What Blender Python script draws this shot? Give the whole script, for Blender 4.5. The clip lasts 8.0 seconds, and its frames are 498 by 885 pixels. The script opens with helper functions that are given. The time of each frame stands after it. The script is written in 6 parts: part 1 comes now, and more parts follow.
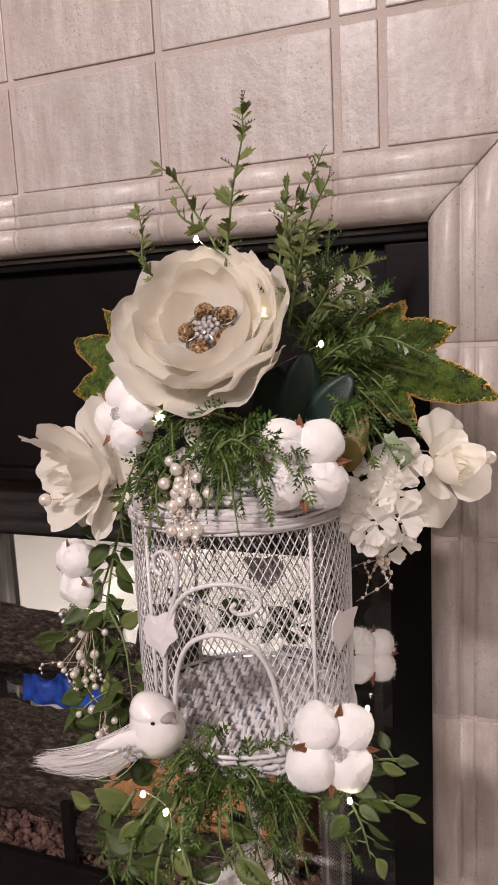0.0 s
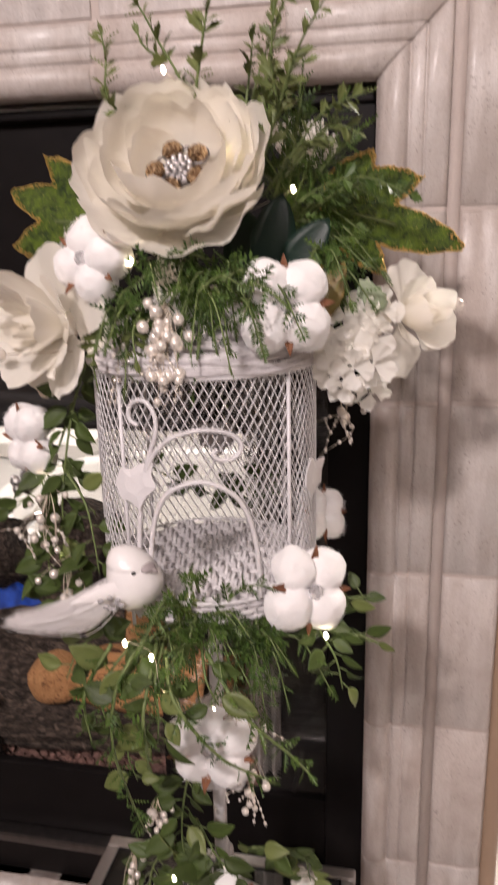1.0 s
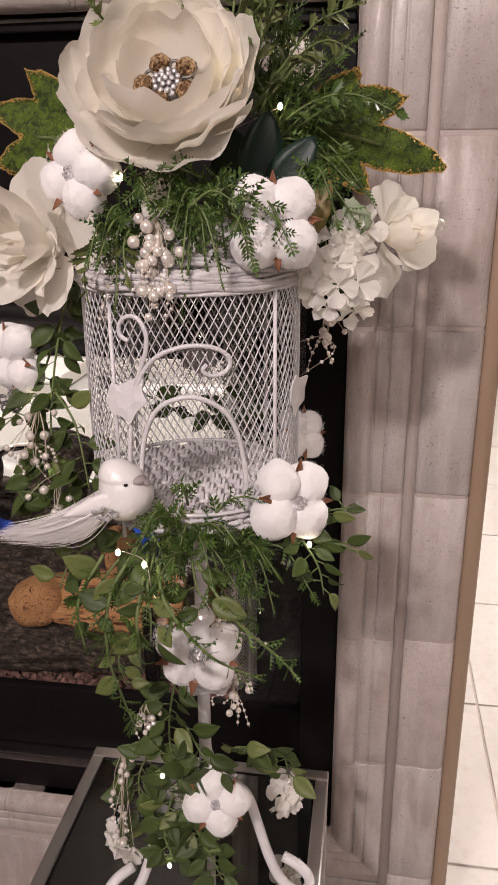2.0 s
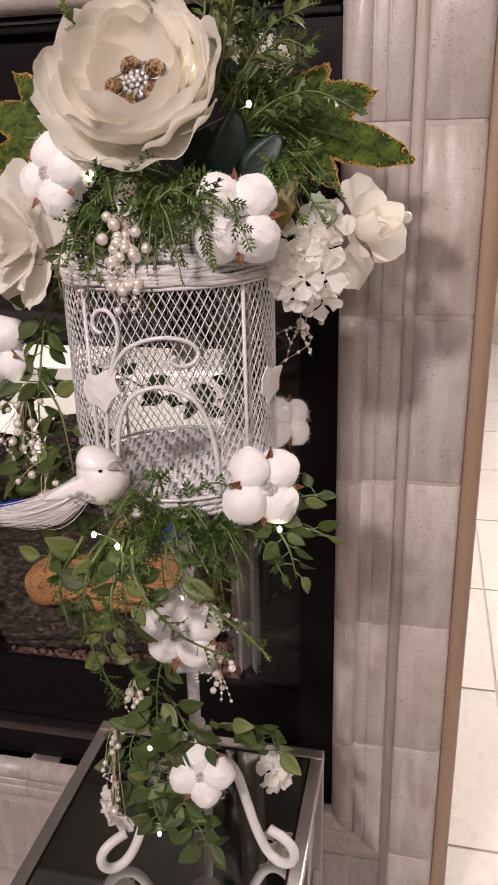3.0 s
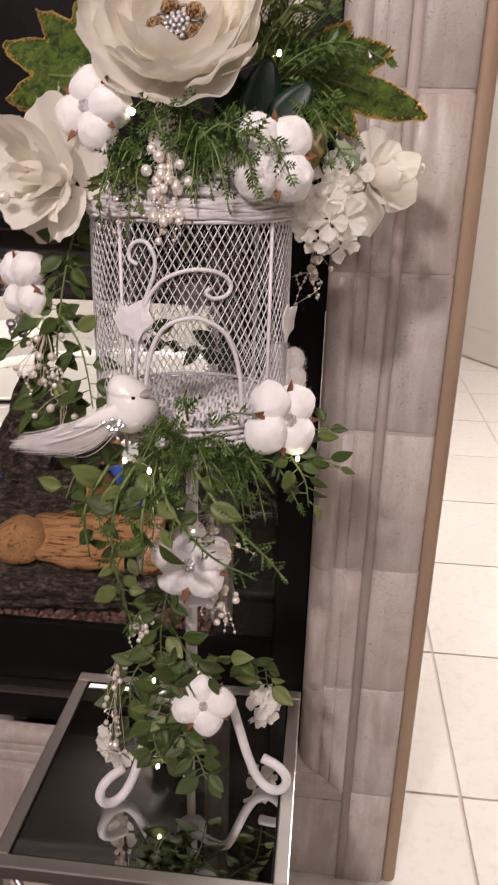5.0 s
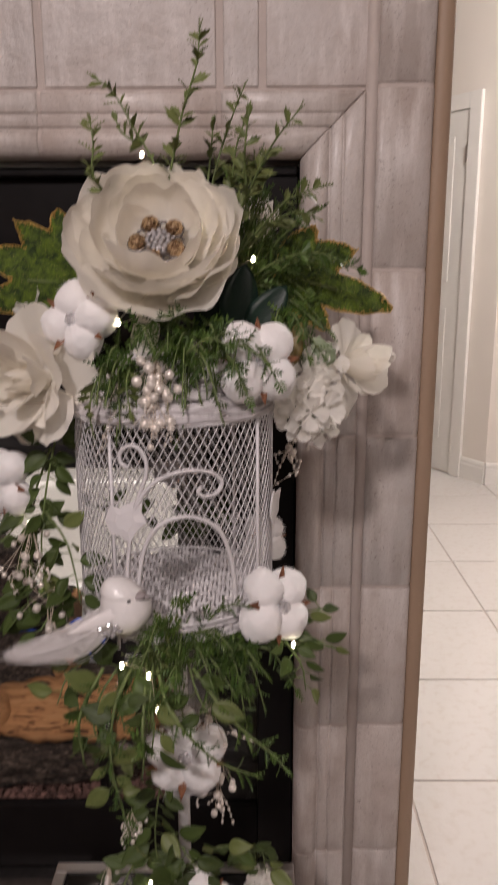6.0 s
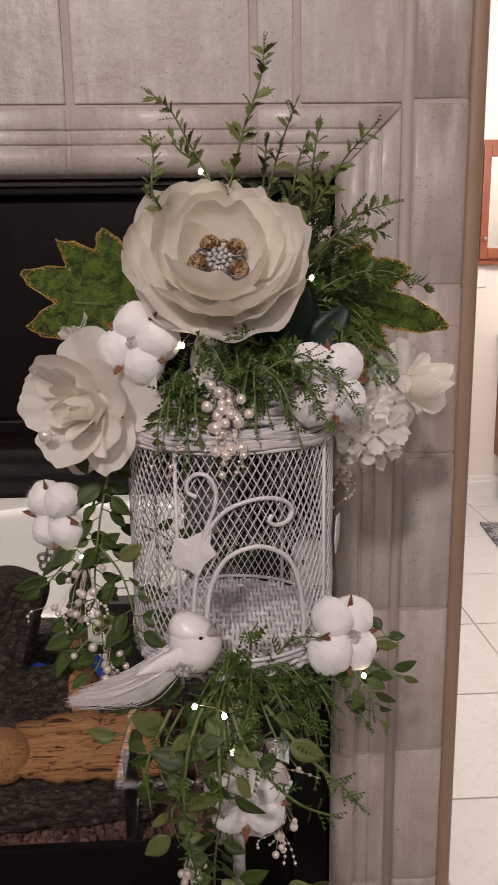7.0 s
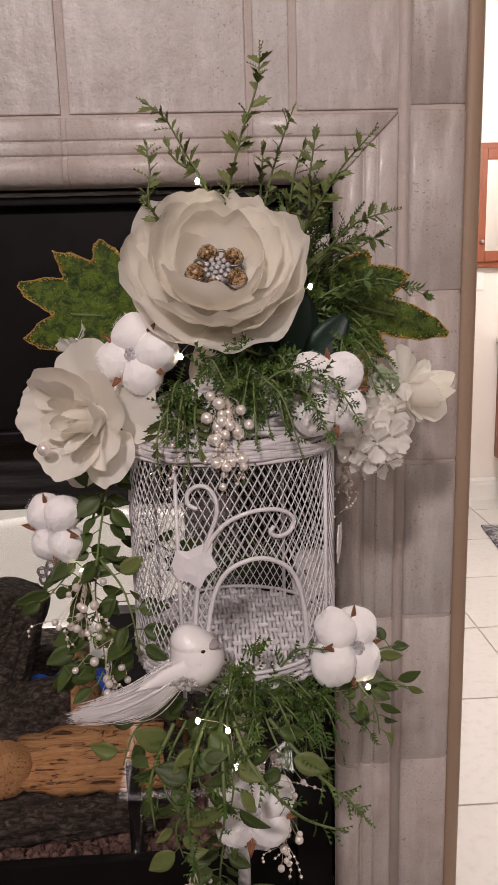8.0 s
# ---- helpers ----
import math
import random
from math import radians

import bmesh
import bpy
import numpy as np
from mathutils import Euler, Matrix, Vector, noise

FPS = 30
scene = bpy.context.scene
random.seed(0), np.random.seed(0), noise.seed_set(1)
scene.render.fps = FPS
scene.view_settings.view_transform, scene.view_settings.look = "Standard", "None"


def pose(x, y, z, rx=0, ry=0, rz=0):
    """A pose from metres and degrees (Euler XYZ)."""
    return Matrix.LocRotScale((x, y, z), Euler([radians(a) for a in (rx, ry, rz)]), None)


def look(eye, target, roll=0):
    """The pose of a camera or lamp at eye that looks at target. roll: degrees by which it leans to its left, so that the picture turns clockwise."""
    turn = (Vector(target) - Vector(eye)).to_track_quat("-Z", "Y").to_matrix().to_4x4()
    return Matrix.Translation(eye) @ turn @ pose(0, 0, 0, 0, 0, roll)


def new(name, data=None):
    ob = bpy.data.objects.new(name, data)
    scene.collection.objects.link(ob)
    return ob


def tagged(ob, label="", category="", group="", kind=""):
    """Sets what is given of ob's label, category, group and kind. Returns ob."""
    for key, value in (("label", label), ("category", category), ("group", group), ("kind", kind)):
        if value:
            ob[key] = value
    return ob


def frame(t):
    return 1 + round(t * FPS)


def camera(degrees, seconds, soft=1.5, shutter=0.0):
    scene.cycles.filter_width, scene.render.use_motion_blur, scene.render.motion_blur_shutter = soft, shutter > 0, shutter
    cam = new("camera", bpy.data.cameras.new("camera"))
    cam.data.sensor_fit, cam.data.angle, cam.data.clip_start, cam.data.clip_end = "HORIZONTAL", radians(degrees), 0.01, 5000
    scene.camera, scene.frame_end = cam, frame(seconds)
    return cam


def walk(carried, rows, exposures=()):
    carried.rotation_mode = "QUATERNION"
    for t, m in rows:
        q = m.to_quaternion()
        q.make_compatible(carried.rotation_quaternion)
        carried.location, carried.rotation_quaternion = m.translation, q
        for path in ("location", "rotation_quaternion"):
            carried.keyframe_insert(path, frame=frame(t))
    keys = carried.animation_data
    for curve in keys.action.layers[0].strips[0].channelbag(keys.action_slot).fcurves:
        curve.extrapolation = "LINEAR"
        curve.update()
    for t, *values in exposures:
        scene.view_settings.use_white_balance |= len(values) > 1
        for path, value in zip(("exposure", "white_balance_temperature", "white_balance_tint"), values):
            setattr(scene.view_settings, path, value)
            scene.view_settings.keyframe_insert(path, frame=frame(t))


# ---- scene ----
cam = camera(36.2, 8.0, shutter=0.5)
PATH = [
    (0, (0.036, 0.01, 1.259), (-0.711, 1.837, 0.936), -2.7),
    (0.5, (-0.008, -0.018, 1.242), (-0.61, 1.857, 0.895), -1.7),
    (1, (-0.051, -0.022, 1.201), (-0.449, 1.865, 0.673), -1.3),
    (1.5, (-0.066, -0.032, 1.192), (-0.357, 1.847, 0.57), -0.8),
    (2, (-0.066, -0.051, 1.186), (-0.363, 1.809, 0.514), -0.5),
    (2.2, (-0.038, -0.053, 1.19), (-0.349, 1.802, 0.51), -0.7),
    (3.3, (0.024, -0.07, 1.2), (-0.438, 1.741, 0.49), -1.6),
    (3.5, (0.043, -0.089, 1.207), (-0.441, 1.718, 0.499), -1.4),
    (4, (0.038, -0.131, 1.168), (-0.464, 1.668, 0.451), -1.1),
    (4.5, (-0.043, -0.142, 1.155), (-0.444, 1.681, 0.438), 0.2),
    (4.7, (-0.065, -0.137, 1.149), (-0.365, 1.702, 0.421), 1.0),
    (5.8, (-0.139, -0.123, 1.215), (-0.175, 1.801, 0.672), 0.2),
    (6, (-0.145, -0.114, 1.237), (-0.157, 1.829, 0.764), -0.2),
    (6.5, (-0.163, -0.087, 1.253), (-0.09, 1.865, 0.821), -0.6),
    (7, (-0.238, -0.085, 1.239), (-0.145, 1.866, 0.808), -0.9),
    (7.5, (-0.247, -0.075, 1.243), (-0.15, 1.878, 0.82), -1.4),
    (8, (-0.238, -0.079, 1.243), (-0.144, 1.874, 0.824), -1.6),
]
walk(cam, [(t, look(eye, target, roll)) for t, eye, target, roll in PATH],
     [(0.0, -0.18), (0.5, -0.2), (1.0, -0.08), (1.5, -0.24), (2.2, -0.26), (3.3, -0.14), (4.7, -0.15), (5.8, -0.72), (6.5, -0.86), (7.0, -0.8), (8.0, -0.68)])

# ---- world and light ----
world = bpy.data.worlds.new("world")
scene.world = world
world.use_nodes = True
world.node_tree.nodes["Background"].inputs[0].default_value = (0.9, 0.85, 0.8, 1)
world.node_tree.nodes["Background"].inputs[1].default_value = 0.02
scene.view_settings.exposure = 0.0


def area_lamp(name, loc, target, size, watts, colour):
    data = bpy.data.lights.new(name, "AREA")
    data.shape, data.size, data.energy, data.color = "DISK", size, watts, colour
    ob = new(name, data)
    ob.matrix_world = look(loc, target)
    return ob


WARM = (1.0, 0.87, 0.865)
area_lamp("ceiling_lamp_key", (-0.70, -1.40, 2.50), (-0.5, 0.6, 0.9), 0.18, 50, WARM)
# soft front fill, added to flatten shading on petals; no such lamp is seen
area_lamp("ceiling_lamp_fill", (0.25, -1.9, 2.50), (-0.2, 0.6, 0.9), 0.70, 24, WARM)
hall_bulb = bpy.data.lights.new("ceiling_lamp_hall", "POINT")
hall_bulb.energy, hall_bulb.color, hall_bulb.shadow_soft_size = 165, (1.0, 0.945, 0.93), 0.12
new("ceiling_lamp_hall", hall_bulb).location = (1.15, 2.35, 2.38)
area_lamp("ceiling_lamp_bath", (-1.1, 1.95, 2.5), (-1.1, 2.0, 0), 0.6, 50, (1.0, 0.94, 0.91))

# ---- materials ----


class Mat:
    """A principled material with a few short ways to wire noise into it."""

    def __init__(self, name, rough=0.5, metal=0.0, **sockets):
        self.m = bpy.data.materials.new(name)
        self.m.use_nodes = True
        self.t = self.m.node_tree
        self.b = self.t.nodes["Principled BSDF"]
        self.b.inputs["Roughness"].default_value = rough
        self.b.inputs["Metallic"].default_value = metal
        for k, v in sockets.items():
            self.b.inputs[k.replace("_", " ")].default_value = v
        self.co = self.node("ShaderNodeTexCoord").outputs["Object"]
        self.height = None

    def node(self, kind, **props):
        n = self.t.nodes.new(kind)
        for k, v in props.items():
            if k == "operation":
                n.operation = v
            elif k == "blend_type":
                n.blend_type = v
            elif k == "data_type":
                n.data_type = v
            elif k == "feature":
                n.feature = v
            elif k == "wave_type":
                n.wave_type = v
        return n

    def link(self, a, b):
        self.t.links.new(a, b)

    def world_co(self):
        self.co = self.node("ShaderNodeNewGeometry").outputs["Position"]
        return self

    def stretch(self, sx, sy, sz):
        n = self.node("ShaderNodeMapping")
        n.inputs["Scale"].default_value = (sx, sy, sz)
        self.link(self.co, n.inputs["Vector"])
        self.co = n.outputs["Vector"]
        return self

    def noise(self, scale, detail=3, rough=0.55, distort=0.0):
        n = self.node("ShaderNodeTexNoise")
        n.inputs["Scale"].default_value = scale
        n.inputs["Detail"].default_value = detail
        n.inputs["Roughness"].default_value = rough
        n.inputs["Distortion"].default_value = distort
        self.link(self.co, n.inputs["Vector"])
        return n.outputs["Fac"]

    def voronoi(self, scale, feature="F1"):
        n = self.node("ShaderNodeTexVoronoi", feature=feature)
        n.inputs["Scale"].default_value = scale
        self.link(self.co, n.inputs["Vector"])
        return n.outputs["Distance"]

    def rnd(self):
        return self.node("ShaderNodeObjectInfo").outputs["Random"]

    def island(self):
        return self.node("ShaderNodeNewGeometry").outputs["Random Per Island"]

    def ramp(self, fac, *stops):
        n = self.node("ShaderNodeValToRGB")
        e = n.color_ramp.elements
        while len(e) < len(stops):
            e.new(0.5)
        for el, (p, c) in zip(e, stops):
            el.position = p
            el.color = (*c, 1) if len(c) == 3 else c
        self.link(fac, n.inputs["Fac"])
        return n.outputs["Color"]

    def mix(self, fac, a, b, blend="MIX"):
        n = self.node("ShaderNodeMix", data_type="RGBA", blend_type=blend)
        if isinstance(fac, float):
            n.inputs[0].default_value = fac
        else:
            self.link(fac, n.inputs[0])
        for sock, v in ((n.inputs[6], a), (n.inputs[7], b)):
            if isinstance(v, tuple):
                sock.default_value = (*v, 1)
            else:
                self.link(v, sock)
        return n.outputs[2]

    def math(self, op, a, b):
        n = self.node("ShaderNodeMath", operation=op)
        for sock, v in ((n.inputs[0], a), (n.inputs[1], b)):
            if isinstance(v, (int, float)):
                sock.default_value = v
            else:
                self.link(v, sock)
        return n.outputs[0]

    def colour(self, c):
        if isinstance(c, tuple):
            self.b.inputs["Base Color"].default_value = (*c, 1)
        else:
            self.link(c, self.b.inputs["Base Color"])
        return self

    def rough_by(self, fac, lo, hi):
        n = self.node("ShaderNodeMapRange")
        n.inputs["To Min"].default_value, n.inputs["To Max"].default_value = lo, hi
        self.link(fac, n.inputs["Value"])
        self.link(n.outputs["Result"], self.b.inputs["Roughness"])
        return self

    def bump(self, fac, dist, strength=1.0):
        n = self.node("ShaderNodeBump")
        n.inputs["Strength"].default_value, n.inputs["Distance"].default_value = strength, dist
        self.link(fac, n.inputs["Height"])
        if self.height is not None:
            self.link(self.height, n.inputs["Normal"])
        self.height = n.outputs["Normal"]
        self.link(self.height, self.b.inputs["Normal"])
        return self


def tile_material(name, warm, cool, stain):
    m = Mat(name, 0.3).world_co()
    big = m.noise(6.5, 4, 0.6, 0.4)
    cloud = m.noise(17, 5, 0.65)
    pits = m.noise(300, 2, 0.5)
    patch = m.noise(22, 3, 0.5)
    grain = m.noise(95, 4, 0.6)
    m.stretch(1.0, 1.0, 0.16)
    streak = m.noise(52, 5, 0.6)
    c = m.mix(m.rnd(), warm, cool)
    c = m.mix(m.ramp(big, (0.42, (0, 0, 0)), (0.70, (0.9, 0.9, 0.9))), c, stain)
    c = m.mix(m.ramp(cloud, (0.50, (0, 0, 0)), (0.74, (0.8, 0.8, 0.8))), c, (0.40, 0.33, 0.29))
    c = m.mix(m.ramp(streak, (0.46, (0, 0, 0)), (0.70, (0.75, 0.75, 0.75))), c, (0.66, 0.61, 0.58))
    spots = m.math("MULTIPLY", m.ramp(pits, (0.31, (1, 1, 1)), (0.37, (0, 0, 0))), m.ramp(patch, (0.40, (0.05, 0.05, 0.05)), (0.60, (0.75, 0.75, 0.75))))
    c = m.mix(spots, c, (0.25, 0.20, 0.18))
    m.co = m.node("ShaderNodeNewGeometry").outputs["Position"]
    fine = m.noise(420, 4, 0.7)
    c = m.mix(m.ramp(fine, (0.36, (0.30, 0.30, 0.30)), (0.52, (0, 0, 0))), c, (0.34, 0.28, 0.25))
    m.colour(c).rough_by(grain, 0.30, 0.60)
    m.co = m.node("ShaderNodeNewGeometry").outputs["Position"]
    m.bump(grain, 0.0018, 0.55).bump(m.noise(30, 3), 0.0030, 0.45).bump(pits, 0.0005, 0.4)
    m.b.inputs["Coat Weight"].default_value = 0.10
    m.b.inputs["Coat Roughness"].default_value = 0.20
    return m.m


TILE = tile_material("glazed_tile", (0.52, 0.45, 0.415), (0.47, 0.435, 0.415), (0.40, 0.33, 0.295))
TRIM = tile_material("glazed_trim", (0.57, 0.50, 0.46), (0.50, 0.465, 0.44), (0.37, 0.30, 0.26))

m = Mat("grout", 0.9).world_co()
m.colour(m.mix(m.noise(60, 4), (0.49, 0.42, 0.385), (0.57, 0.50, 0.46))).bump(m.noise(400, 3), 0.0008)
GROUT = m.m

m = Mat("tan_paint", 0.55).world_co()
m.colour(m.mix(m.noise(7, 3), (0.32, 0.22, 0.15), (0.38, 0.27, 0.19))).bump(m.noise(160, 4), 0.0006, 0.6)
TAN = m.m

m = Mat("cream_wall_paint", 0.6).world_co()
m.colour(m.mix(m.noise(3, 4), (0.74, 0.68, 0.62), (0.79, 0.73, 0.67))).bump(m.noise(140, 4), 0.0007, 0.5)
CREAM = m.m

m = Mat("white_trim_paint", 0.35).world_co()
m.colour(m.mix(m.noise(12, 3), (0.80, 0.77, 0.73), (0.74, 0.71, 0.67)))
WHITE_PAINT = m.m

m = Mat("floor_tile", 0.3).world_co()
c = m.mix(m.noise(5, 5, 0.65), (0.62, 0.595, 0.57), (0.70, 0.675, 0.65))
c = m.mix(m.ramp(m.noise(38, 4), (0.5, (0, 0, 0)), (0.8, (0.5, 0.5, 0.5))), c, (0.50, 0.44, 0.38))
m.colour(m.mix(m.math("MULTIPLY", m.rnd(), 0.25), c, (0.54, 0.50, 0.47))).rough_by(m.noise(20, 3), 0.42, 0.62).bump(m.noise(70, 4), 0.0006)
FLOOR_TILE = m.m

m = Mat("black_enamel", 0.36, 0.0, Specular_IOR_Level=0.12).world_co()
m.colour(m.mix(m.noise(25, 4), (0.006, 0.005, 0.005), (0.012, 0.010, 0.010))).rough_by(m.noise(60, 3), 0.28, 0.5).bump(m.noise(500, 2), 0.0002, 0.4)
BLACK = m.m

m = Mat("sooty_steel", 0.7).world_co().stretch(1, 1, 6)
m.colour(m.mix(m.noise(12, 5), (0.008, 0.0075, 0.0075), (0.032, 0.029, 0.028))).bump(m.noise(14, 3), 0.004, 0.7)
SOOT = m.m

m = Mat("bare_steel_edge", 0.35, 1.0).world_co()
m.colour(m.mix(m.noise(80, 3), (0.30, 0.28, 0.27), (0.16, 0.15, 0.15)))
STEEL_DARK = m.m

m = Mat("brushed_steel", 0.32, 1.0).stretch(1, 1, 1)
m.colour(m.mix(m.noise(260, 2), (0.56, 0.54, 0.52), (0.66, 0.63, 0.61))).rough_by(m.noise(40, 3), 0.34, 0.50)
STEEL = m.m

m = Mat("smoked_mirror", 0.02, 1.0)
m.colour(m.mix(m.noise(8, 2), (0.56, 0.57, 0.55), (0.60, 0.61, 0.59))).rough_by(m.noise(30, 3), 0.01, 0.035)
MIRROR = m.m

m = Mat("clear_mirror", 0.01, 1.0)
m.colour((0.85, 0.86, 0.85))
CLEAR_MIRROR = m.m


def pane_material():
    mat = bpy.data.materials.new("door_glass")
    mat.use_nodes = True
    t = mat.node_tree
    t.nodes.clear()
    out, mixer = t.nodes.new("ShaderNodeOutputMaterial"), t.nodes.new("ShaderNodeMixShader")
    clear, gloss, fres = t.nodes.new("ShaderNodeBsdfTransparent"), t.nodes.new("ShaderNodeBsdfGlossy"), t.nodes.new("ShaderNodeLayerWeight")
    clear.inputs[0].default_value = (0.97, 0.97, 0.97, 1)
    gloss.inputs["Roughness"].default_value = 0.015
    curve, base = t.nodes.new("ShaderNodeMath"), t.nodes.new("ShaderNodeMath")
    curve.operation, base.operation = "POWER", "ADD"
    curve.inputs[1].default_value, base.inputs[1].default_value = 4.5, 0.045
    fres.inputs["Blend"].default_value = 0.5
    t.links.new(fres.outputs["Facing"], curve.inputs[0])
    t.links.new(curve.outputs[0], base.inputs[0])
    t.links.new(base.outputs[0], mixer.inputs[0])
    t.links.new(clear.outputs[0], mixer.inputs[1])
    t.links.new(gloss.outputs[0], mixer.inputs[2])
    t.links.new(mixer.outputs[0], out.inputs[0])
    return mat


GLASS = pane_material()

m = Mat("white_enamel_wire", 0.38)
m.colour(m.mix(m.noise(60, 3), (0.80, 0.78, 0.79), (0.68, 0.66, 0.67))).bump(m.noise(220, 3), 0.0005, 0.6)
WIRE = m.m

m = Mat("white_painted_wicker", 0.6)
c = m.mix(m.island(), (0.74, 0.72, 0.72), (0.58, 0.55, 0.56))
m.colour(m.mix(m.ramp(m.noise(180, 4), (0.5, (0, 0, 0)), (0.75, (0.6, 0.6, 0.6))), c, (0.42, 0.39, 0.39))).bump(m.noise(300, 4), 0.0006, 0.8)
WICKER = m.m


def petal_material(name, a, b, thin_part=0.46):
    """Thin silk: a soft diffuse face that lets part of the light through."""
    m = Mat(name, 0.6, 0.0, Sheen_Weight=0.2, Specular_IOR_Level=0.25)
    m.colour(m.mix(m.noise(40, 4), a, b)).bump(m.noise(110, 4, 0.6, 0.8), 0.0012, 0.5).bump(m.noise(900, 2), 0.0002, 0.35)
    thin, mixer = m.node("ShaderNodeBsdfTranslucent"), m.node("ShaderNodeMixShader")
    thin.inputs["Color"].default_value = (1.0, 0.965, 0.90, 1)
    mixer.inputs[0].default_value = thin_part
    m.link(m.b.outputs[0], mixer.inputs[1])
    m.link(thin.outputs[0], mixer.inputs[2])
    m.link(mixer.outputs[0], m.t.nodes["Material Output"].inputs["Surface"])
    return m.m


PETAL = petal_material("cream_silk_petal", (0.985, 0.962, 0.91), (0.975, 0.948, 0.875))
PETAL_WARM = petal_material("ivory_silk_petal", (0.98, 0.952, 0.89), (0.97, 0.93, 0.83))
PETAL_WHITE = petal_material("white_silk_petal", (0.96, 0.95, 0.92), (0.92, 0.90, 0.85))
m = Mat("cotton_wool", 0.95, 0.0, Sheen_Weight=0.6, Sheen_Roughness=0.6)
m.colour(m.mix(m.noise(90, 5, 0.7), (0.96, 0.94, 0.93), (0.91, 0.88, 0.875))).bump(m.noise(70, 5, 0.65, 1.2), 0.002, 0.5).bump(m.noise(900, 4, 0.7), 0.0005, 0.6)
m.b.inputs["Subsurface Weight"].default_value = 0.15
m.b.inputs["Subsurface Radius"].default_value = (0.004, 0.0035, 0.0035)
COTTON = m.m

m = Mat("dry_husk", 0.7)
m.colour(m.mix(m.noise(120, 4), (0.32, 0.13, 0.055), (0.09, 0.032, 0.018))).bump(m.noise(200, 3), 0.0006)
HUSK = m.m


def leaf_material(name, a, b, c, rough=0.45):
    m = Mat(name, rough, Specular_IOR_Level=0.32)
    col = m.mix(m.island(), a, b)
    col = m.mix(m.math("MULTIPLY", m.rnd(), 0.6), col, c)
    col = m.mix(m.ramp(m.noise(130, 4), (0.4, (0, 0, 0)), (0.75, (0.5, 0.5, 0.5))), col, b)
    m.colour(col).bump(m.noise(260, 3), 0.0005, 0.6)
    m.b.inputs["Subsurface Weight"].default_value = 0.08
    m.b.inputs["Subsurface Radius"].default_value = (0.001, 0.002, 0.0005)
    return m.m


FERN = leaf_material("fern_green", (0.046, 0.094, 0.018), (0.118, 0.185, 0.038), (0.016, 0.042, 0.013))
FERN_PALE = leaf_material("sprig_green", (0.120, 0.155, 0.045), (0.18, 0.21, 0.07), (0.07, 0.09, 0.028))
ROSE_LEAF = leaf_material("rose_leaf_green", (0.032, 0.062, 0.014), (0.085, 0.120, 0.030), (0.020, 0.026, 0.010), 0.5)
DARK_LEAF = leaf_material("magnolia_green", (0.007, 0.020, 0.014), (0.010, 0.028, 0.018), (0.006, 0.016, 0.012), 0.42)
AUTUMN = leaf_material("turning_leaf", (0.16, 0.14, 0.04), (0.22, 0.12, 0.04), (0.12, 0.15, 0.04))
VARIEGATED = leaf_material("variegated_leaf", (0.45, 0.50, 0.36), (0.10, 0.17, 0.06), (0.5, 0.52, 0.42))
STEM = leaf_material("stem_green", (0.13, 0.18, 0.06), (0.19, 0.24, 0.09), (0.08, 0.11, 0.04), 0.5)

m = Mat("glitter_leaf", 0.45)
g = m.voronoi(900)
c = m.mix(m.ramp(m.noise(110, 6, 0.75, 0.6), (0.40, (0, 0, 0)), (0.60, (1, 1, 1))), (0.010, 0.034, 0.003), (0.125, 0.195, 0.012))
m.colour(m.mix(m.ramp(m.noise(700, 2), (0.66, (0, 0, 0)), (0.70, (0.8, 0.8, 0.8))), c, (0.45, 0.42, 0.12))).bump(g, 0.0012, 0.8).bump(m.noise(110, 6, 0.75, 0.6), 0.004, 0.9)
GLITTER = m.m

m = Mat("gold_glitter", 0.28, 0.55)
m.colour(m.mix(m.noise(800, 2), (0.95, 0.66, 0.24), (0.45, 0.27, 0.07))).bump(m.voronoi(1100), 0.001, 1.0)
GOLD = m.m

m = Mat("pearl", 0.20, 0.4, Coat_Weight=0.8, Coat_Roughness=0.08, Sheen_Weight=0.2)
m.colour(m.mix(m.noise(90, 2), (0.92, 0.86, 0.79), (0.84, 0.77, 0.70)))
PEARL = m.m

m = Mat("rhinestone", 0.03, 0.0, IOR=2.1, Specular_IOR_Level=1.0)
m.colour(m.mix(m.island(), (0.92, 0.91, 0.93), (0.45, 0.44, 0.46)))
m.b.inputs["Metallic"].default_value = 0.35
STONE = m.m

m = Mat("amber_stone", 0.07, 0.85, IOR=2.0)
m.colour(m.mix(m.ramp(m.noise(420, 3, 0.7), (0.42, (0, 0, 0)), (0.58, (1, 1, 1))), (0.80, 0.60, 0.38), (0.20, 0.105, 0.05)))
AMBER = m.m

m = Mat("crystal", 0.0, 0.0, IOR=1.55)
m.b.inputs["Transmission Weight"].default_value = 0.9
m.colour((0.95, 0.93, 0.95))
CRYSTAL = m.m

m = Mat("clear_filament", 0.3)
m.colour(m.mix(m.noise(100, 2), (0.6, 0.52, 0.42), (0.45, 0.38, 0.3)))
FILAMENT = m.m

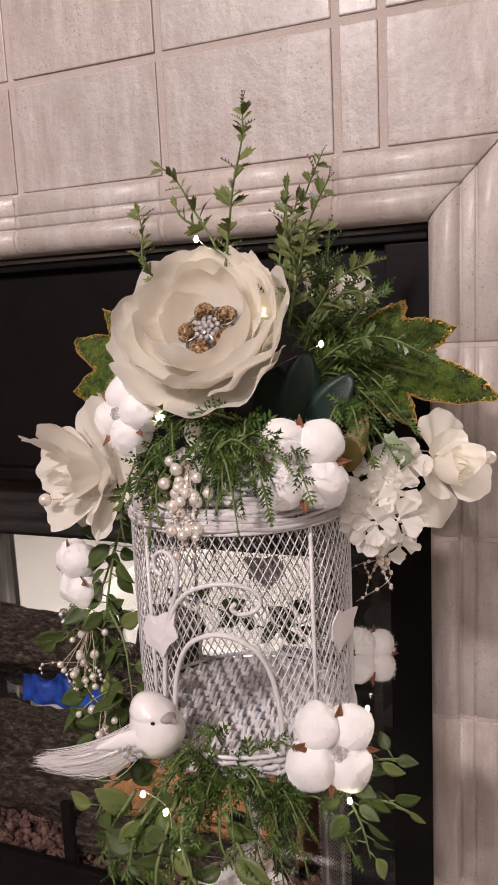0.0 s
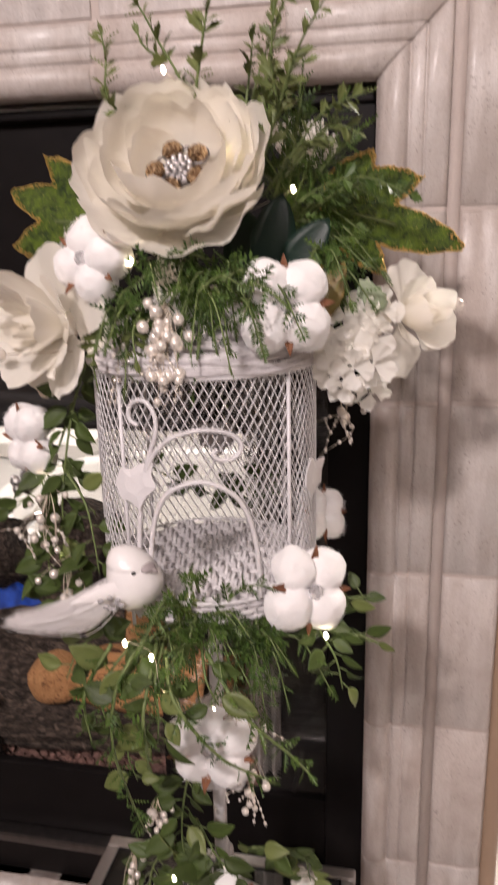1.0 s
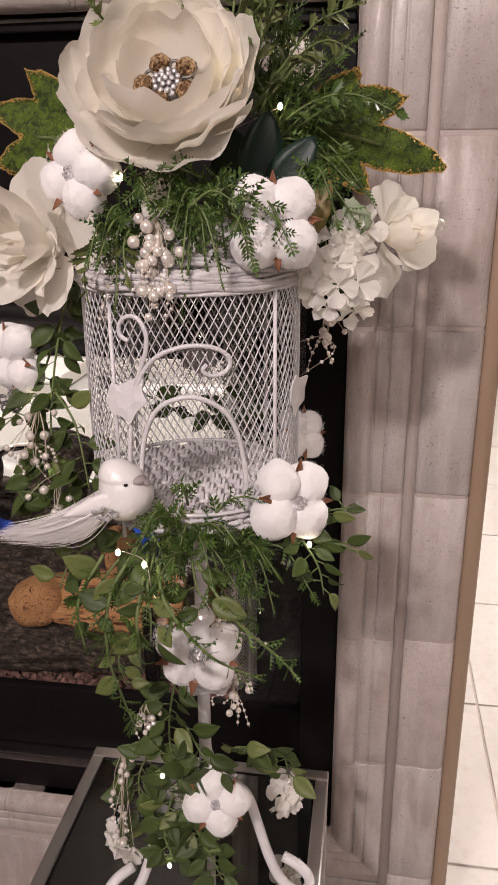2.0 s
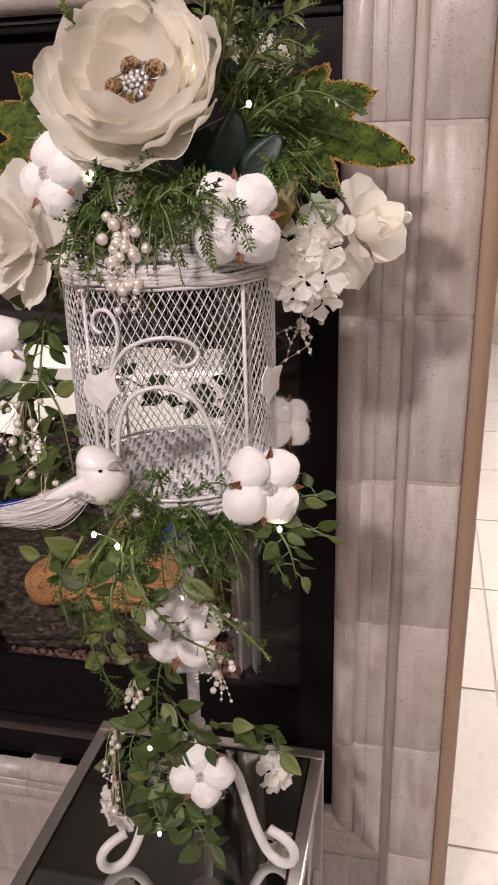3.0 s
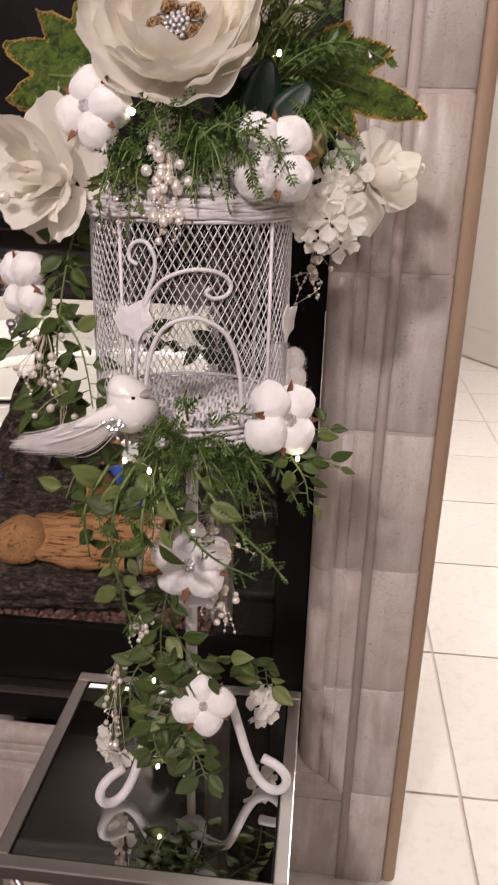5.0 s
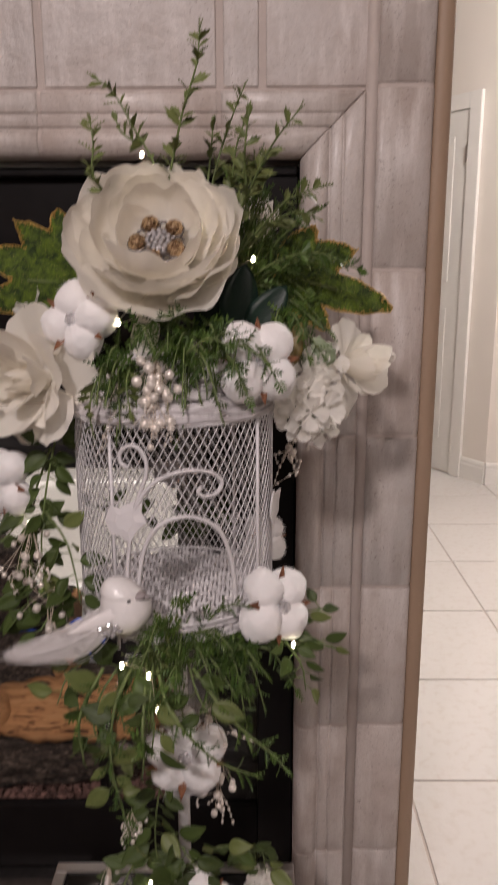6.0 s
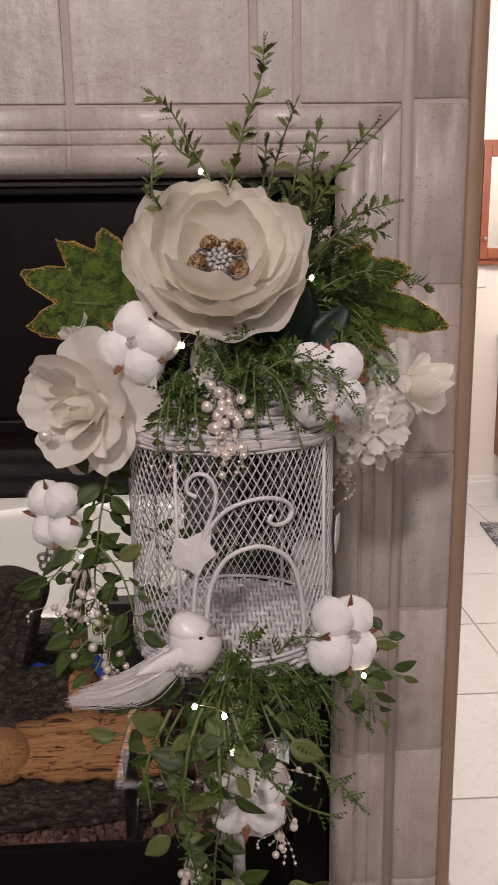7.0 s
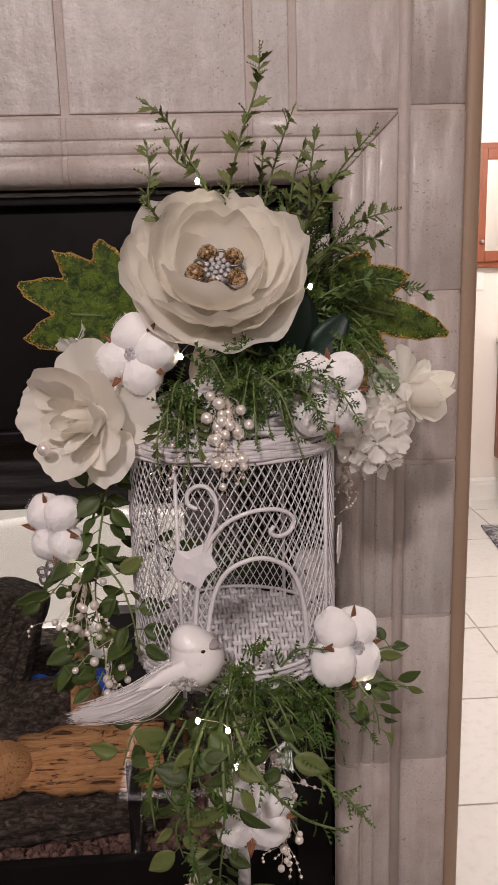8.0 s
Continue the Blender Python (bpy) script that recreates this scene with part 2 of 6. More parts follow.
m = Mat("ornament_white", 0.28, 0.0, Coat_Weight=0.5, Coat_Roughness=0.05)
m.colour(m.mix(m.noise(70, 4), (0.92, 0.90, 0.89), (0.85, 0.82, 0.81))).bump(m.noise(320, 4), 0.0005, 0.6)
ORNAMENT = m.m
m = Mat("ornament_grey", 0.5)
m.colour(m.mix(m.noise(90, 3), (0.30, 0.26, 0.26), (0.42, 0.37, 0.37)))
ORNAMENT_GREY = m.m
m = Mat("ornament_black", 0.1)
m.colour((0.01, 0.01, 0.01))
ORNAMENT_BLACK = m.m
m = Mat("white_feather", 0.7, 0.0, Sheen_Weight=0.4)
m.colour(m.mix(m.island(), (0.93, 0.90, 0.89), (0.84, 0.80, 0.79))).bump(m.noise(500, 3), 0.0004, 0.7)
FEATHER = m.m

m = Mat("led_bulb", 0.3)
m.colour((1.0, 0.9, 0.7))
m.b.inputs["Emission Color"].default_value = (1.0, 0.86, 0.60, 1)
m.b.inputs["Emission Strength"].default_value = 28
LED = m.m

m = Mat("log_bark", 0.8)
m.stretch(0.7, 1.4, 1.4)
r = m.noise(85, 8, 0.72, 0.8)
cells = m.voronoi(85)
c = m.ramp(r, (0.36, (0.014, 0.010, 0.008)), (0.48, (0.10, 0.072, 0.056)), (0.66, (0.42, 0.31, 0.24)))
m.colour(m.mix(m.ramp(cells, (0.35, (0, 0, 0)), (0.85, (0.6, 0.6, 0.6))), c, (0.016, 0.011, 0.009)))
m.bump(cells, 0.010, 1.0).bump(r, 0.018, 1.0).bump(m.noise(22, 4), 0.02, 0.7)
BARK = m.m

m = Mat("split_wood", 0.75)
m.stretch(0.22, 2.2, 2.2)
r = m.noise(70, 5, 0.65, 0.8)
m.colour(m.ramp(r, (0.38, (0.09, 0.032, 0.014)), (0.45, (0.60, 0.29, 0.115)), (0.7, (0.74, 0.42, 0.19)))).bump(r, 0.006, 1.0)
SPLIT = m.m
m = Mat("cut_wood_end", 0.8)
r = m.noise(120, 5, 0.65, 2.2)
m.colour(m.ramp(r, (0.37, (0.09, 0.032, 0.014)), (0.43, (0.60, 0.29, 0.115)), (0.7, (0.74, 0.42, 0.19)))).bump(r, 0.004, 1.0)
CUT = m.m

m = Mat("lava_rock", 0.9)
m.colour(m.mix(m.island(), (0.10, 0.052, 0.042), (0.30, 0.165, 0.135))).bump(m.noise(300, 4), 0.002)
LAVA = m.m

m = Mat("gas_flame", 0.5)
m.colour((0.02, 0.06, 0.3))
m.link(m.ramp(m.noise(45, 4), (0.35, (0.003, 0.008, 0.06)), (0.68, (0.03, 0.11, 0.62))), m.b.inputs["Emission Color"])
m.b.inputs["Emission Strength"].default_value = 0.5
FLAME = m.m

m = Mat("tub_acrylic", 0.2).world_co()
m.colour(m.mix(m.noise(6, 2), (0.82, 0.80, 0.77), (0.78, 0.76, 0.73)))
TUB = m.m

m = Mat("cherry_wood", 0.4)
m.stretch(6, 6, 0.6)
m.colour(m.mix(m.noise(16, 5, 0.6, 0.8), (0.30, 0.085, 0.035), (0.19, 0.05, 0.022))).bump(m.noise(60, 4), 0.0004)
CHERRY = m.m

m = Mat("grey_mat_pile", 0.95).world_co()
m.colour(m.ramp(m.noise(38, 3, 0.5, 1.0), (0.42, (0.10, 0.10, 0.12)), (0.55, (0.42, 0.40, 0.40)))).bump(m.noise(500, 3), 0.004)
RUG = m.m

# pile for the unseen floor cover that dims reflections
m = Mat("dark_cover_pile", 0.95).world_co()
m.colour(m.mix(m.noise(300, 3), (0.06, 0.045, 0.036), (0.10, 0.078, 0.062))).bump(m.noise(700, 3), 0.004)
DARK_COVER = m.m

m = Mat("white_vinyl_floor", 0.35).world_co()
m.colour(m.mix(m.noise(3, 4), (0.84, 0.82, 0.79), (0.78, 0.76, 0.73)))
WHITE_FLOOR = m.m

m = Mat("chain_mesh_steel", 0.45, 0.6)
m.colour(m.mix(m.noise(200, 2), (0.66, 0.63, 0.60), (0.36, 0.33, 0.31)))
CHAIN = m.m

# ---- mesh helpers ----
rng = random.Random(7)


class Geo:
    """Vertices and faces gathered for one mesh."""

    def __init__(self):
        self.v, self.f, self.mi, self.cur = [], [], [], 0

    def add(self, verts, faces):
        n = len(self.v)
        self.v += [tuple(p) for p in verts]
        self.f += [tuple(i + n for i in f) for f in faces]
        self.mi += [self.cur] * len(faces)
        return self

    def join(self, other, mat):
        return self.add([mat @ Vector(p) for p in other.v], other.f)

    def box(self, lo, hi, bevel=0.0):
        (x0, y0, z0), (x1, y1, z1) = lo, hi
        if bevel <= 0:
            return self.add([(x0, y0, z0), (x1, y0, z0), (x1, y1, z0), (x0, y1, z0), (x0, y0, z1), (x1, y0, z1), (x1, y1, z1), (x0, y1, z1)],
                            [(0, 3, 2, 1), (4, 5, 6, 7), (0, 1, 5, 4), (1, 2, 6, 5), (2, 3, 7, 6), (3, 0, 4, 7)])
        b = bmesh.new()
        bmesh.ops.create_cube(b, size=1.0)
        for v in b.verts:
            v.co = Vector(((x0 + x1) / 2 + v.co.x * (x1 - x0), (y0 + y1) / 2 + v.co.y * (y1 - y0), (z0 + z1) / 2 + v.co.z * (z1 - z0)))
        bmesh.ops.bevel(b, geom=list(b.edges), offset=bevel, segments=2, affect="EDGES", profile=0.6)
        b.verts.index_update()
        self.add([v.co for v in b.verts], [[v.index for v in f.verts] for f in b.faces])
        b.free()
        return self

    def tube(self, pts, r, n=6, caps=True):
        pts = [Vector(p) for p in pts]
        rad = r if callable(r) else (lambda s: r)
        ring_v, faces = [], []
        side = None
        for i, p in enumerate(pts):
            d = (pts[min(i + 1, len(pts) - 1)] - pts[max(i - 1, 0)]).normalized()
            if side is None:
                side = d.orthogonal().normalized()
            side = (side - d * side.dot(d)).normalized()
            up = d.cross(side)
            rr = rad(i / max(1, len(pts) - 1))
            for k in range(n):
                a = 2 * math.pi * k / n
                ring_v.append(p + side * (math.cos(a) * rr) + up * (math.sin(a) * rr))
        for i in range(len(pts) - 1):
            for k in range(n):
                a, b = i * n + k, i * n + (k + 1) % n
                faces.append((a, b, b + n, a + n))
        if caps:
            faces.append(tuple(range(n - 1, -1, -1)))
            faces.append(tuple((len(pts) - 1) * n + k for k in range(n)))
        return self.add(ring_v, faces)

    def ball(self, c, rx, ry=None, rz=None, seg=10, rings=7, lump=0.0, freq=60.0):
        ry, rz = ry or rx, rz or rx
        c = Vector(c)
        vs, fs = [], []
        for i in range(rings + 1):
            th = math.pi * i / rings
            for k in range(seg):
                a = 2 * math.pi * k / seg
                p = Vector((math.sin(th) * math.cos(a), math.sin(th) * math.sin(a), math.cos(th)))
                s = 1.0
                if lump:
                    s += lump * noise.noise(Vector((c.x + p.x * rx, c.y + p.y * ry, c.z + p.z * rz)) * freq)
                vs.append(c + Vector((p.x * rx * s, p.y * ry * s, p.z * rz * s)))
        for i in range(rings):
            for k in range(seg):
                a, b = i * seg + k, i * seg + (k + 1) % seg
                fs.append((a, a + seg, b + seg, b))
        return self.add(vs, fs)

    def sheet(self, grid, thick):
        """A skin of two layers from a grid of points, closed round its rim."""
        nu, nv = len(grid), len(grid[0])
        G = [[Vector(p) for p in row] for row in grid]
        top, bot = [], []
        for i in range(nu):
            for j in range(nv):
                du = G[min(i + 1, nu - 1)][j] - G[max(i - 1, 0)][j]
                dv = G[i][min(j + 1, nv - 1)] - G[i][max(j - 1, 0)]
                n = du.cross(dv)
                n = n.normalized() * (thick / 2) if n.length > 1e-12 else Vector((0, 0, thick / 2))
                top.append(G[i][j] + n)
                bot.append(G[i][j] - n)
        fs, N = [], nu * nv
        for i in range(nu - 1):
            for j in range(nv - 1):
                a, b, c, d = i * nv + j, (i + 1) * nv + j, (i + 1) * nv + j + 1, i * nv + j + 1
                fs += [(a, b, c, d), (d + N, c + N, b + N, a + N)]
        rim = [j for j in range(nv)] + [i * nv + nv - 1 for i in range(1, nu)] + [(nu - 1) * nv + j for j in range(nv - 2, -1, -1)] + [i * nv for i in range(nu - 2, 0, -1)]
        for k in range(len(rim)):
            a, b = rim[k], rim[(k + 1) % len(rim)]
            fs.append((a, b, b + N, a + N))
        return self.add(top + bot, fs)

    def skin(self, grid):
        """A single soft layer from a grid of points."""
        nu, nv = len(grid), len(grid[0])
        return self.add([p for row in grid for p in row],
                        [(i * nv + j, (i + 1) * nv + j, (i + 1) * nv + j + 1, i * nv + j + 1) for i in range(nu - 1) for j in range(nv - 1)])

    def mesh(self, name, mats, smooth=True):
        me = bpy.data.meshes.new(name)
        me.from_pydata(self.v, [], self.f)
        for mt in (mats if isinstance(mats, (list, tuple)) else [mats]):
            me.materials.append(mt)
        me.polygons.foreach_set("use_smooth", [smooth] * len(self.f))
        if any(self.mi):
            me.polygons.foreach_set("material_index", self.mi)
        me.update()
        return me


def part(name, geo, mat, parent, label="", smooth=True, kind=""):
    """One mesh under a thing or a part, given in the world's own coordinates."""
    ob = new(name, geo.mesh(name, mat, smooth))
    ob.parent = parent
    if parent is not None:
        ob.matrix_parent_inverse = base_of(parent).inverted()
    return tagged(ob, label=label, kind=kind)


BASES = {}


def base_of(ob):
    return BASES.get(ob.name, Matrix.Identity(4))


def thing(name, loc, label, category, group="", kind=""):
    """An empty at the base of a thing; its parts hang under it."""
    ob = new(name)
    ob.empty_display_size = 0.02
    ob.matrix_basis = Matrix.Translation(loc)
    BASES[ob.name] = Matrix.Translation(loc)
    return tagged(ob, label, category, group, kind)


def piece(name, mesh, parent, m, label=""):
    """A further object on a shared mesh, at the world pose m, under parent."""
    ob = new(name, mesh)
    ob.parent = parent
    ob.matrix_parent_inverse = base_of(parent).inverted()
    ob.matrix_basis = m
    return tagged(ob, label=label)


def single(name, geo, mat, label, category, kind="", smooth=False):
    ob = new(name, geo.mesh(name, mat, smooth))
    return tagged(ob, label, category, kind=kind)


def aim(loc, along, face=(0, -1, 0.2), scale=1.0):
    """Local +y runs along, local +z turns to face."""
    y = Vector(along).normalized()
    z = Vector(face)
    z = z - y * z.dot(y)
    z = z.normalized() if z.length > 1e-6 else y.orthogonal().normalized()
    x = y.cross(z)
    r = Matrix((x, y, z)).transposed().to_4x4()
    return Matrix.Translation(loc) @ r @ Matrix.Scale(scale, 4)


def curve_pts(ctrl, n):
    """A smooth line of n points through the control points."""
    P = [Vector(c) for c in ctrl]
    P = [P[0] * 2 - P[1]] + P + [P[-1] * 2 - P[-2]]
    out = []
    segs = len(P) - 3
    for i in range(n):
        s = i / (n - 1) * segs
        k = min(int(s), segs - 1)
        t = s - k
        a, b, c, d = P[k:k + 4]
        out.append(0.5 * ((2 * b) + (c - a) * t + (2 * a - 5 * b + 4 * c - d) * t * t + (3 * b - a - 3 * c + d) * t ** 3))
    return out


def leaf_geo(L, W, n=8, serrate=0.0, fold=0.25, curl=0.2, thick=0.0004, tip=1.6):
    """A leaf along +y from its stalk, folded on its midrib."""
    g = Geo()
    rows = []
    for i in range(n + 1):
        s = i / n
        w = W / 2 * (math.sin(math.pi * s ** 0.8) ** (1 / tip)) if 0 < s < 1 else W * 0.02
        if serrate and 0 < s < 1:
            w *= 1 + serrate * (1 if i % 2 else -1)
        z0 = -curl * L * s * s
        rows.append([(-w, L * s, z0 + w * fold), (-w * 0.5, L * s, z0 + w * fold * 0.62), (0, L * s, z0), (w * 0.5, L * s, z0 + w * fold * 0.62), (w, L * s, z0 + w * fold)])
    g.sheet(rows, thick)
    return g


# ---- the setting ----
Y0 = 0.83            # face of the tiles
OX, OZ = -0.0895, 1.348   # opening's inner corner
OL, OB = -1.16, 0.264    # opening's far side and sill
PITCH = 0.2055
TOP = 2.62

single("ceiling", Geo().box((-3.2, -3.4, TOP), (4.2, 5.6, TOP + 0.1)), CREAM, "cream painted plain ceiling over the rooms", "ceiling", "structure")
floor = single("floor", Geo().box((-3.2, -3.4, -0.12), (4.2, 5.6, -0.004)), GROUT, "cream stone floor tiles with grey grout joints", "floor", "structure")
for nm, lo, hi in (("wall_south", (-3.2, -3.5, 0), (4.2, -3.4, TOP)), ("wall_west", (-3.3, -3.4, 0), (-3.2, 5.6, TOP)),
                   ("wall_east", (4.2, -3.4, 0), (4.3, 5.6, TOP)), ("wall_north", (-3.2, 5.6, 0), (4.2, 5.7, TOP))):
    single(nm, Geo().box(lo, hi), TAN if nm in ("wall_south", "wall_west") else CREAM, "painted plain room wall", "wall", "structure")

# unseen dark cover, added so the fire glass and black panels reflect less
single("floor_carpet", Geo().box((-3.2, -3.4, -0.003), (0.19, 0.52, 0.008), 0.003), DARK_COVER, "unseen dark floor cover added to dim glass reflections", "carpet", "structure")

# the fireplace wall: plaster core round the opening, seen through to the bath behind
WX1 = 0.086
core = Geo()
core.box((-2.2, Y0 + 0.0022, 0), (OL, 1.36, TOP))
core.box((OX, Y0 + 0.0022, 0), (0.0620, 1.36, TOP))
core.box((OL, Y0 + 0.0022, OZ), (OX, 1.36, TOP))
core.box((OL, Y0 + 0.0022, 0), (OX, 1.36, OB))
wall = single("wall_fireplace", core, GROUT, "tiled fireplace wall with recessed grout joints", "wall", "structure")
edge = Geo()
prof = [(0.0640, Y0 + 0.03), (0.0640, Y0 + 0.006), (0.068, Y0 + 0.003), (0.076, Y0 + 0.003), (0.082, Y0 + 0.006), (0.0855, Y0 + 0.011), (0.087, Y0 + 0.02), (0.087, 1.37), (0.064, 1.37)]
N = len(prof)
edge.add([(x, y, z) for z in (0.0, TOP) for x, y in prof], [(k, (k + 1) % N, (k + 1) % N + N, k + N) for k in range(N)])
single("trim_corner", edge, TAN, "tan painted rounded corner bead beside the tiles", "trim", "structure", True)

# flat field tiles
tile_meshes = {}


def field_tile(x0, x1, z0, z1):
    key = (round(x1 - x0, 4), round(z1 - z0, 4))
    w, h = key
    if key not in tile_meshes:
        g = Geo().box((-w / 2, 0.0, -h / 2), (w / 2, 0.011, h / 2), 0.0016)
        tile_meshes[key] = g.mesh("tile", TILE, False)
    ob = piece("tile", tile_meshes[key], wall, pose((x0 + x1) / 2, Y0 + rng.uniform(-0.0006, 0.0006), (z0 + z1) / 2, rng.uniform(-0.25, 0.25), 0, rng.uniform(-0.25, 0.25)))
    return ob


J = 0.0045
cols = [(-0.130, -0.0120), (-0.1785, -0.1385)]
x = -0.187
while x > -1.4:
    cols.append((x - PITCH + 2 * J, x))
    x -= PITCH
zrows = [(1.4265, 1.5505)]
z = 1.5595
while z < TOP - 0.1:
    zrows.append((z, z + PITCH - 2 * J))
    z += PITCH
for z0, z1 in zrows:
    for x0, x1 in cols:
        field_tile(x0, x1, z0, z1)
for z0, z1 in ((0.002, 0.168),):
    for x0, x1 in cols[:1] + [(-0.3, -0.1385)] + [(-0.3 - 2 * J - k * PITCH - PITCH + 2 * J, -0.3 - 2 * J - k * PITCH) for k in range(5)]:
        field_tile(x0, x1, z0, z1)

# fluted trim: profiles give the depth in front of the tile face across the width
INNER = [(0.0, 0.030), (0.0, 0.004), (0.0015, -0.005), (0.006, -0.0125), (0.013, -0.0165), (0.021, -0.0172), (0.027, -0.0155), (0.031, -0.0115), (0.0323, -0.0075), (0.0345, -0.0072),
         (0.0352, -0.0098), (0.0362, -0.0102), (0.0465, -0.0104), (0.0474, -0.0100), (0.0480, -0.0080), (0.0498, -0.0080), (0.0505, -0.0100), (0.0515, -0.0103), (0.069, -0.0100),
         (0.072, -0.0085), (0.0738, -0.0055), (0.0750, 0.003), (0.0750, 0.02)]
OUTER = [(0.0, 0.02), (0.0, 0.0), (0.0012, -0.0030), (0.004, -0.0048), (0.009, -0.0055), (0.020, -0.0058), (0.023, -0.0052), (0.026, -0.0058), (0.045, -0.0064),
         (0.054, -0.0062), (0.060, -0.0050), (0.064, -0.0022), (0.0663, 0.003), (0.0663, 0.02)]


def molding(profile, length, cut0=0.0, cut1=0.0):
    """A piece along +z; each end may be mitred outwards across the profile's width."""
    g = Geo()
    n = len(profile)
    e = 0.0018
    vs = []
    for zz, inset in ((0.0, e), (e, 0.0), (length * 0.5, 0.0), (length - e, 0.0), (length, e)):
        for px, py in profile:
            shift = -cut0 * px * (1 - zz / length) + cut1 * px * (zz / length)
            vs.append((px, py + (inset if py < 0.01 else 0), zz + shift))
    fs = [(i * n + k, i * n + k + 1, (i + 1) * n + k + 1, (i + 1) * n + k) for i in range(4) for k in range(n - 1)]
    fs += [tuple(range(n - 1, -1, -1)), tuple(4 * n + k for k in range(n))]
    return g.add(vs, fs)


def trim_piece(geo, m):
    ob = piece("trim_tile", geo.mesh("trim_tile", TRIM, True), wall, m)
    return ob


seams = [1.427 - PITCH * k for k in range(-5, 8)]
for z1 in seams:
    z0 = z1 - PITCH
    if z1 < 0.01:
        continue
    z0 = max(z0, 0.0)
    jx = rng.uniform(-0.0006, 0.0006)
    trim_piece(molding(OUTER, z1 - z0 - 0.005), Matrix.Translation((-0.0028 + jx, Y0, z0 + 0.0025)))
    # inner moulding beside the opening
    if z0 < OZ and z1 > OB:
        lo, hi = max(z0, OB), min(z1, OZ)
        c0, c1 = (1.0 if lo > z0 else 0.0), (1.0 if hi < z1 else 0.0)
        trim_piece(molding(INNER, hi - lo - (0.0048 - 0.0020 * (c0 + c1)), c0, c1), Matrix.Translation((OX, Y0, lo + (0.0004 if c0 else 0.0024))))
# along the top and the sill of the opening: the profile turned a quarter
for up, base_z in ((1, OZ), (-1, OB)):
    xs = [OX]
    x = -0.184
    while x > OL:
        xs.append(x)
        x -= PITCH
    xs.append(OL)
    for k in range(len(xs) - 1):
        a, b = xs[k], xs[k + 1]
        m = Matrix(((0, 0, -1, a - (0.0004 if k == 0 else 0.0024)), (0, 1, 0, Y0), (up, 0, 0, base_z), (0, 0, 0, 1)))
        trim_piece(molding(INNER, a - b - (0.0028 if k == 0 else 0.0048), 1.0 if k == 0 else 0.0, 0.0), m)

# grout packed into the seams of the trim, a little below its face
def grout_profile(profile):
    return [(px, min(py + 0.0019, 0.02)) for px, py in profile]


packed = molding(grout_profile(OUTER), TOP)
packed = Geo().join(packed, Matrix.Translation((-0.0028, Y0, 0)))
packed.box((-0.0155, Y0 - 0.0028, 0), (-0.0020, Y0 + 0.004, TOP))
packed.join(molding(grout_profile(INNER), OZ - OB, 1.0, 1.0), Matrix.Translation((OX, Y0, OB)))
for up, base_z in ((1, OZ), (-1, OB)):
    packed.join(molding(grout_profile(INNER), OX - OL, 1.0, 0.0), Matrix(((0, 0, -1, OX), (0, 1, 0, Y0), (up, 0, 0, base_z), (0, 0, 0, 1))))
part("grout", packed, GROUT, wall)

# floor tiles of the hall and before the fire, 18 inch
ft = Geo().box((-0.2255, -0.2255, -0.012), (0.2255, 0.2255, 0.0), 0.0015).mesh("floor_tile", FLOOR_TILE, False)
FP = 0.457
for i in range(-7, 8):
    for j in range(-3, 11):
        cx, cy = 0.225 + FP * (i + 0.5), 1.492 - FP + FP * (j - 1 + 0.5) + 0.0
        if cx < -0.1 and cy < 1.5:
            continue
        under_wall = cx < 0.19 and cy < 1.5
        piece("tile", ft, floor, pose(cx, cy, 0.0 if under_wall else rng.uniform(-0.0005, 0.0005)))

# the hall and its far corner
hall = Geo().box((1.14, 3.97, 0), (4.2, 4.07, TOP))
single("wall_hall", hall, CREAM, "cream painted hall wall with white baseboard", "wall", "structure")
ang = Matrix.Translation((1.14, 3.97, 0)) @ Matrix.Rotation(radians(122), 4, "Z")
single("wall_hall_angled", Geo().join(Geo().box((0, -0.1, 0), (2.4, 0.0, TOP)), ang), CREAM, "cream painted hall wall round a white door", "wall", "structure")


def skirting(name, m, length):
    g = Geo()
    p = [(0.0, 0.0), (0.014, 0.0), (0.014, 0.085), (0.011, 0.095), (0.011, 0.110), (0.006, 0.122), (0.0, 0.125)]
    n = len(p)
    g.add([(xx, -yy, zz) for xx in (0.0, length) for yy, zz in p], [(k, k + 1, k + 1 + n, k + n) for k in range(n - 1)] + [tuple(range(n)), tuple(n + k for k in range(n - 1, -1, -1))])
    single(name, Geo().join(g, m), WHITE_PAINT, "white moulded baseboard along the hall wall", "baseboard", "structure")


# out of view; added as a bright surface for the cabinet mirror to reflect
single("wall_vanity", Geo().box((1.45, 1.80, 0), (4.2, 1.90, TOP)), CREAM, "unseen cream wall added to brighten the cabinet mirror", "wall", "structure")


skirting("baseboard_hall", Matrix.Translation((1.14, 3.968, 0)), 3.0)
flip = Matrix.Translation((1.14, 3.97, 0)) @ Matrix.Rotation(radians(122), 4, "Z") @ Matrix.Diagonal((1, -1, 1, 1)) @ Matrix.Translation((0, -0.002, 0))
skirting("baseboard_angled", flip, 0.17)

door = thing("door_1", (1.05, 4.12, 0), "white painted closed door with white casing", "door", kind="structure")
part("casing", Geo().join(Geo().box((0.17, 0.002, 0), (0.25, 0.024, 2.07), 0.004), ang), WHITE_PAINT, door, smooth=False)
part("casing", Geo().join(Geo().box((0.25, 0.002, 1.99), (1.2, 0.024, 2.07), 0.004), ang), WHITE_PAINT, door, smooth=False)
slab = Geo().join(Geo().box((0.252, 0.002, 0.012), (1.06, 0.012, 1.988), 0.002), ang)
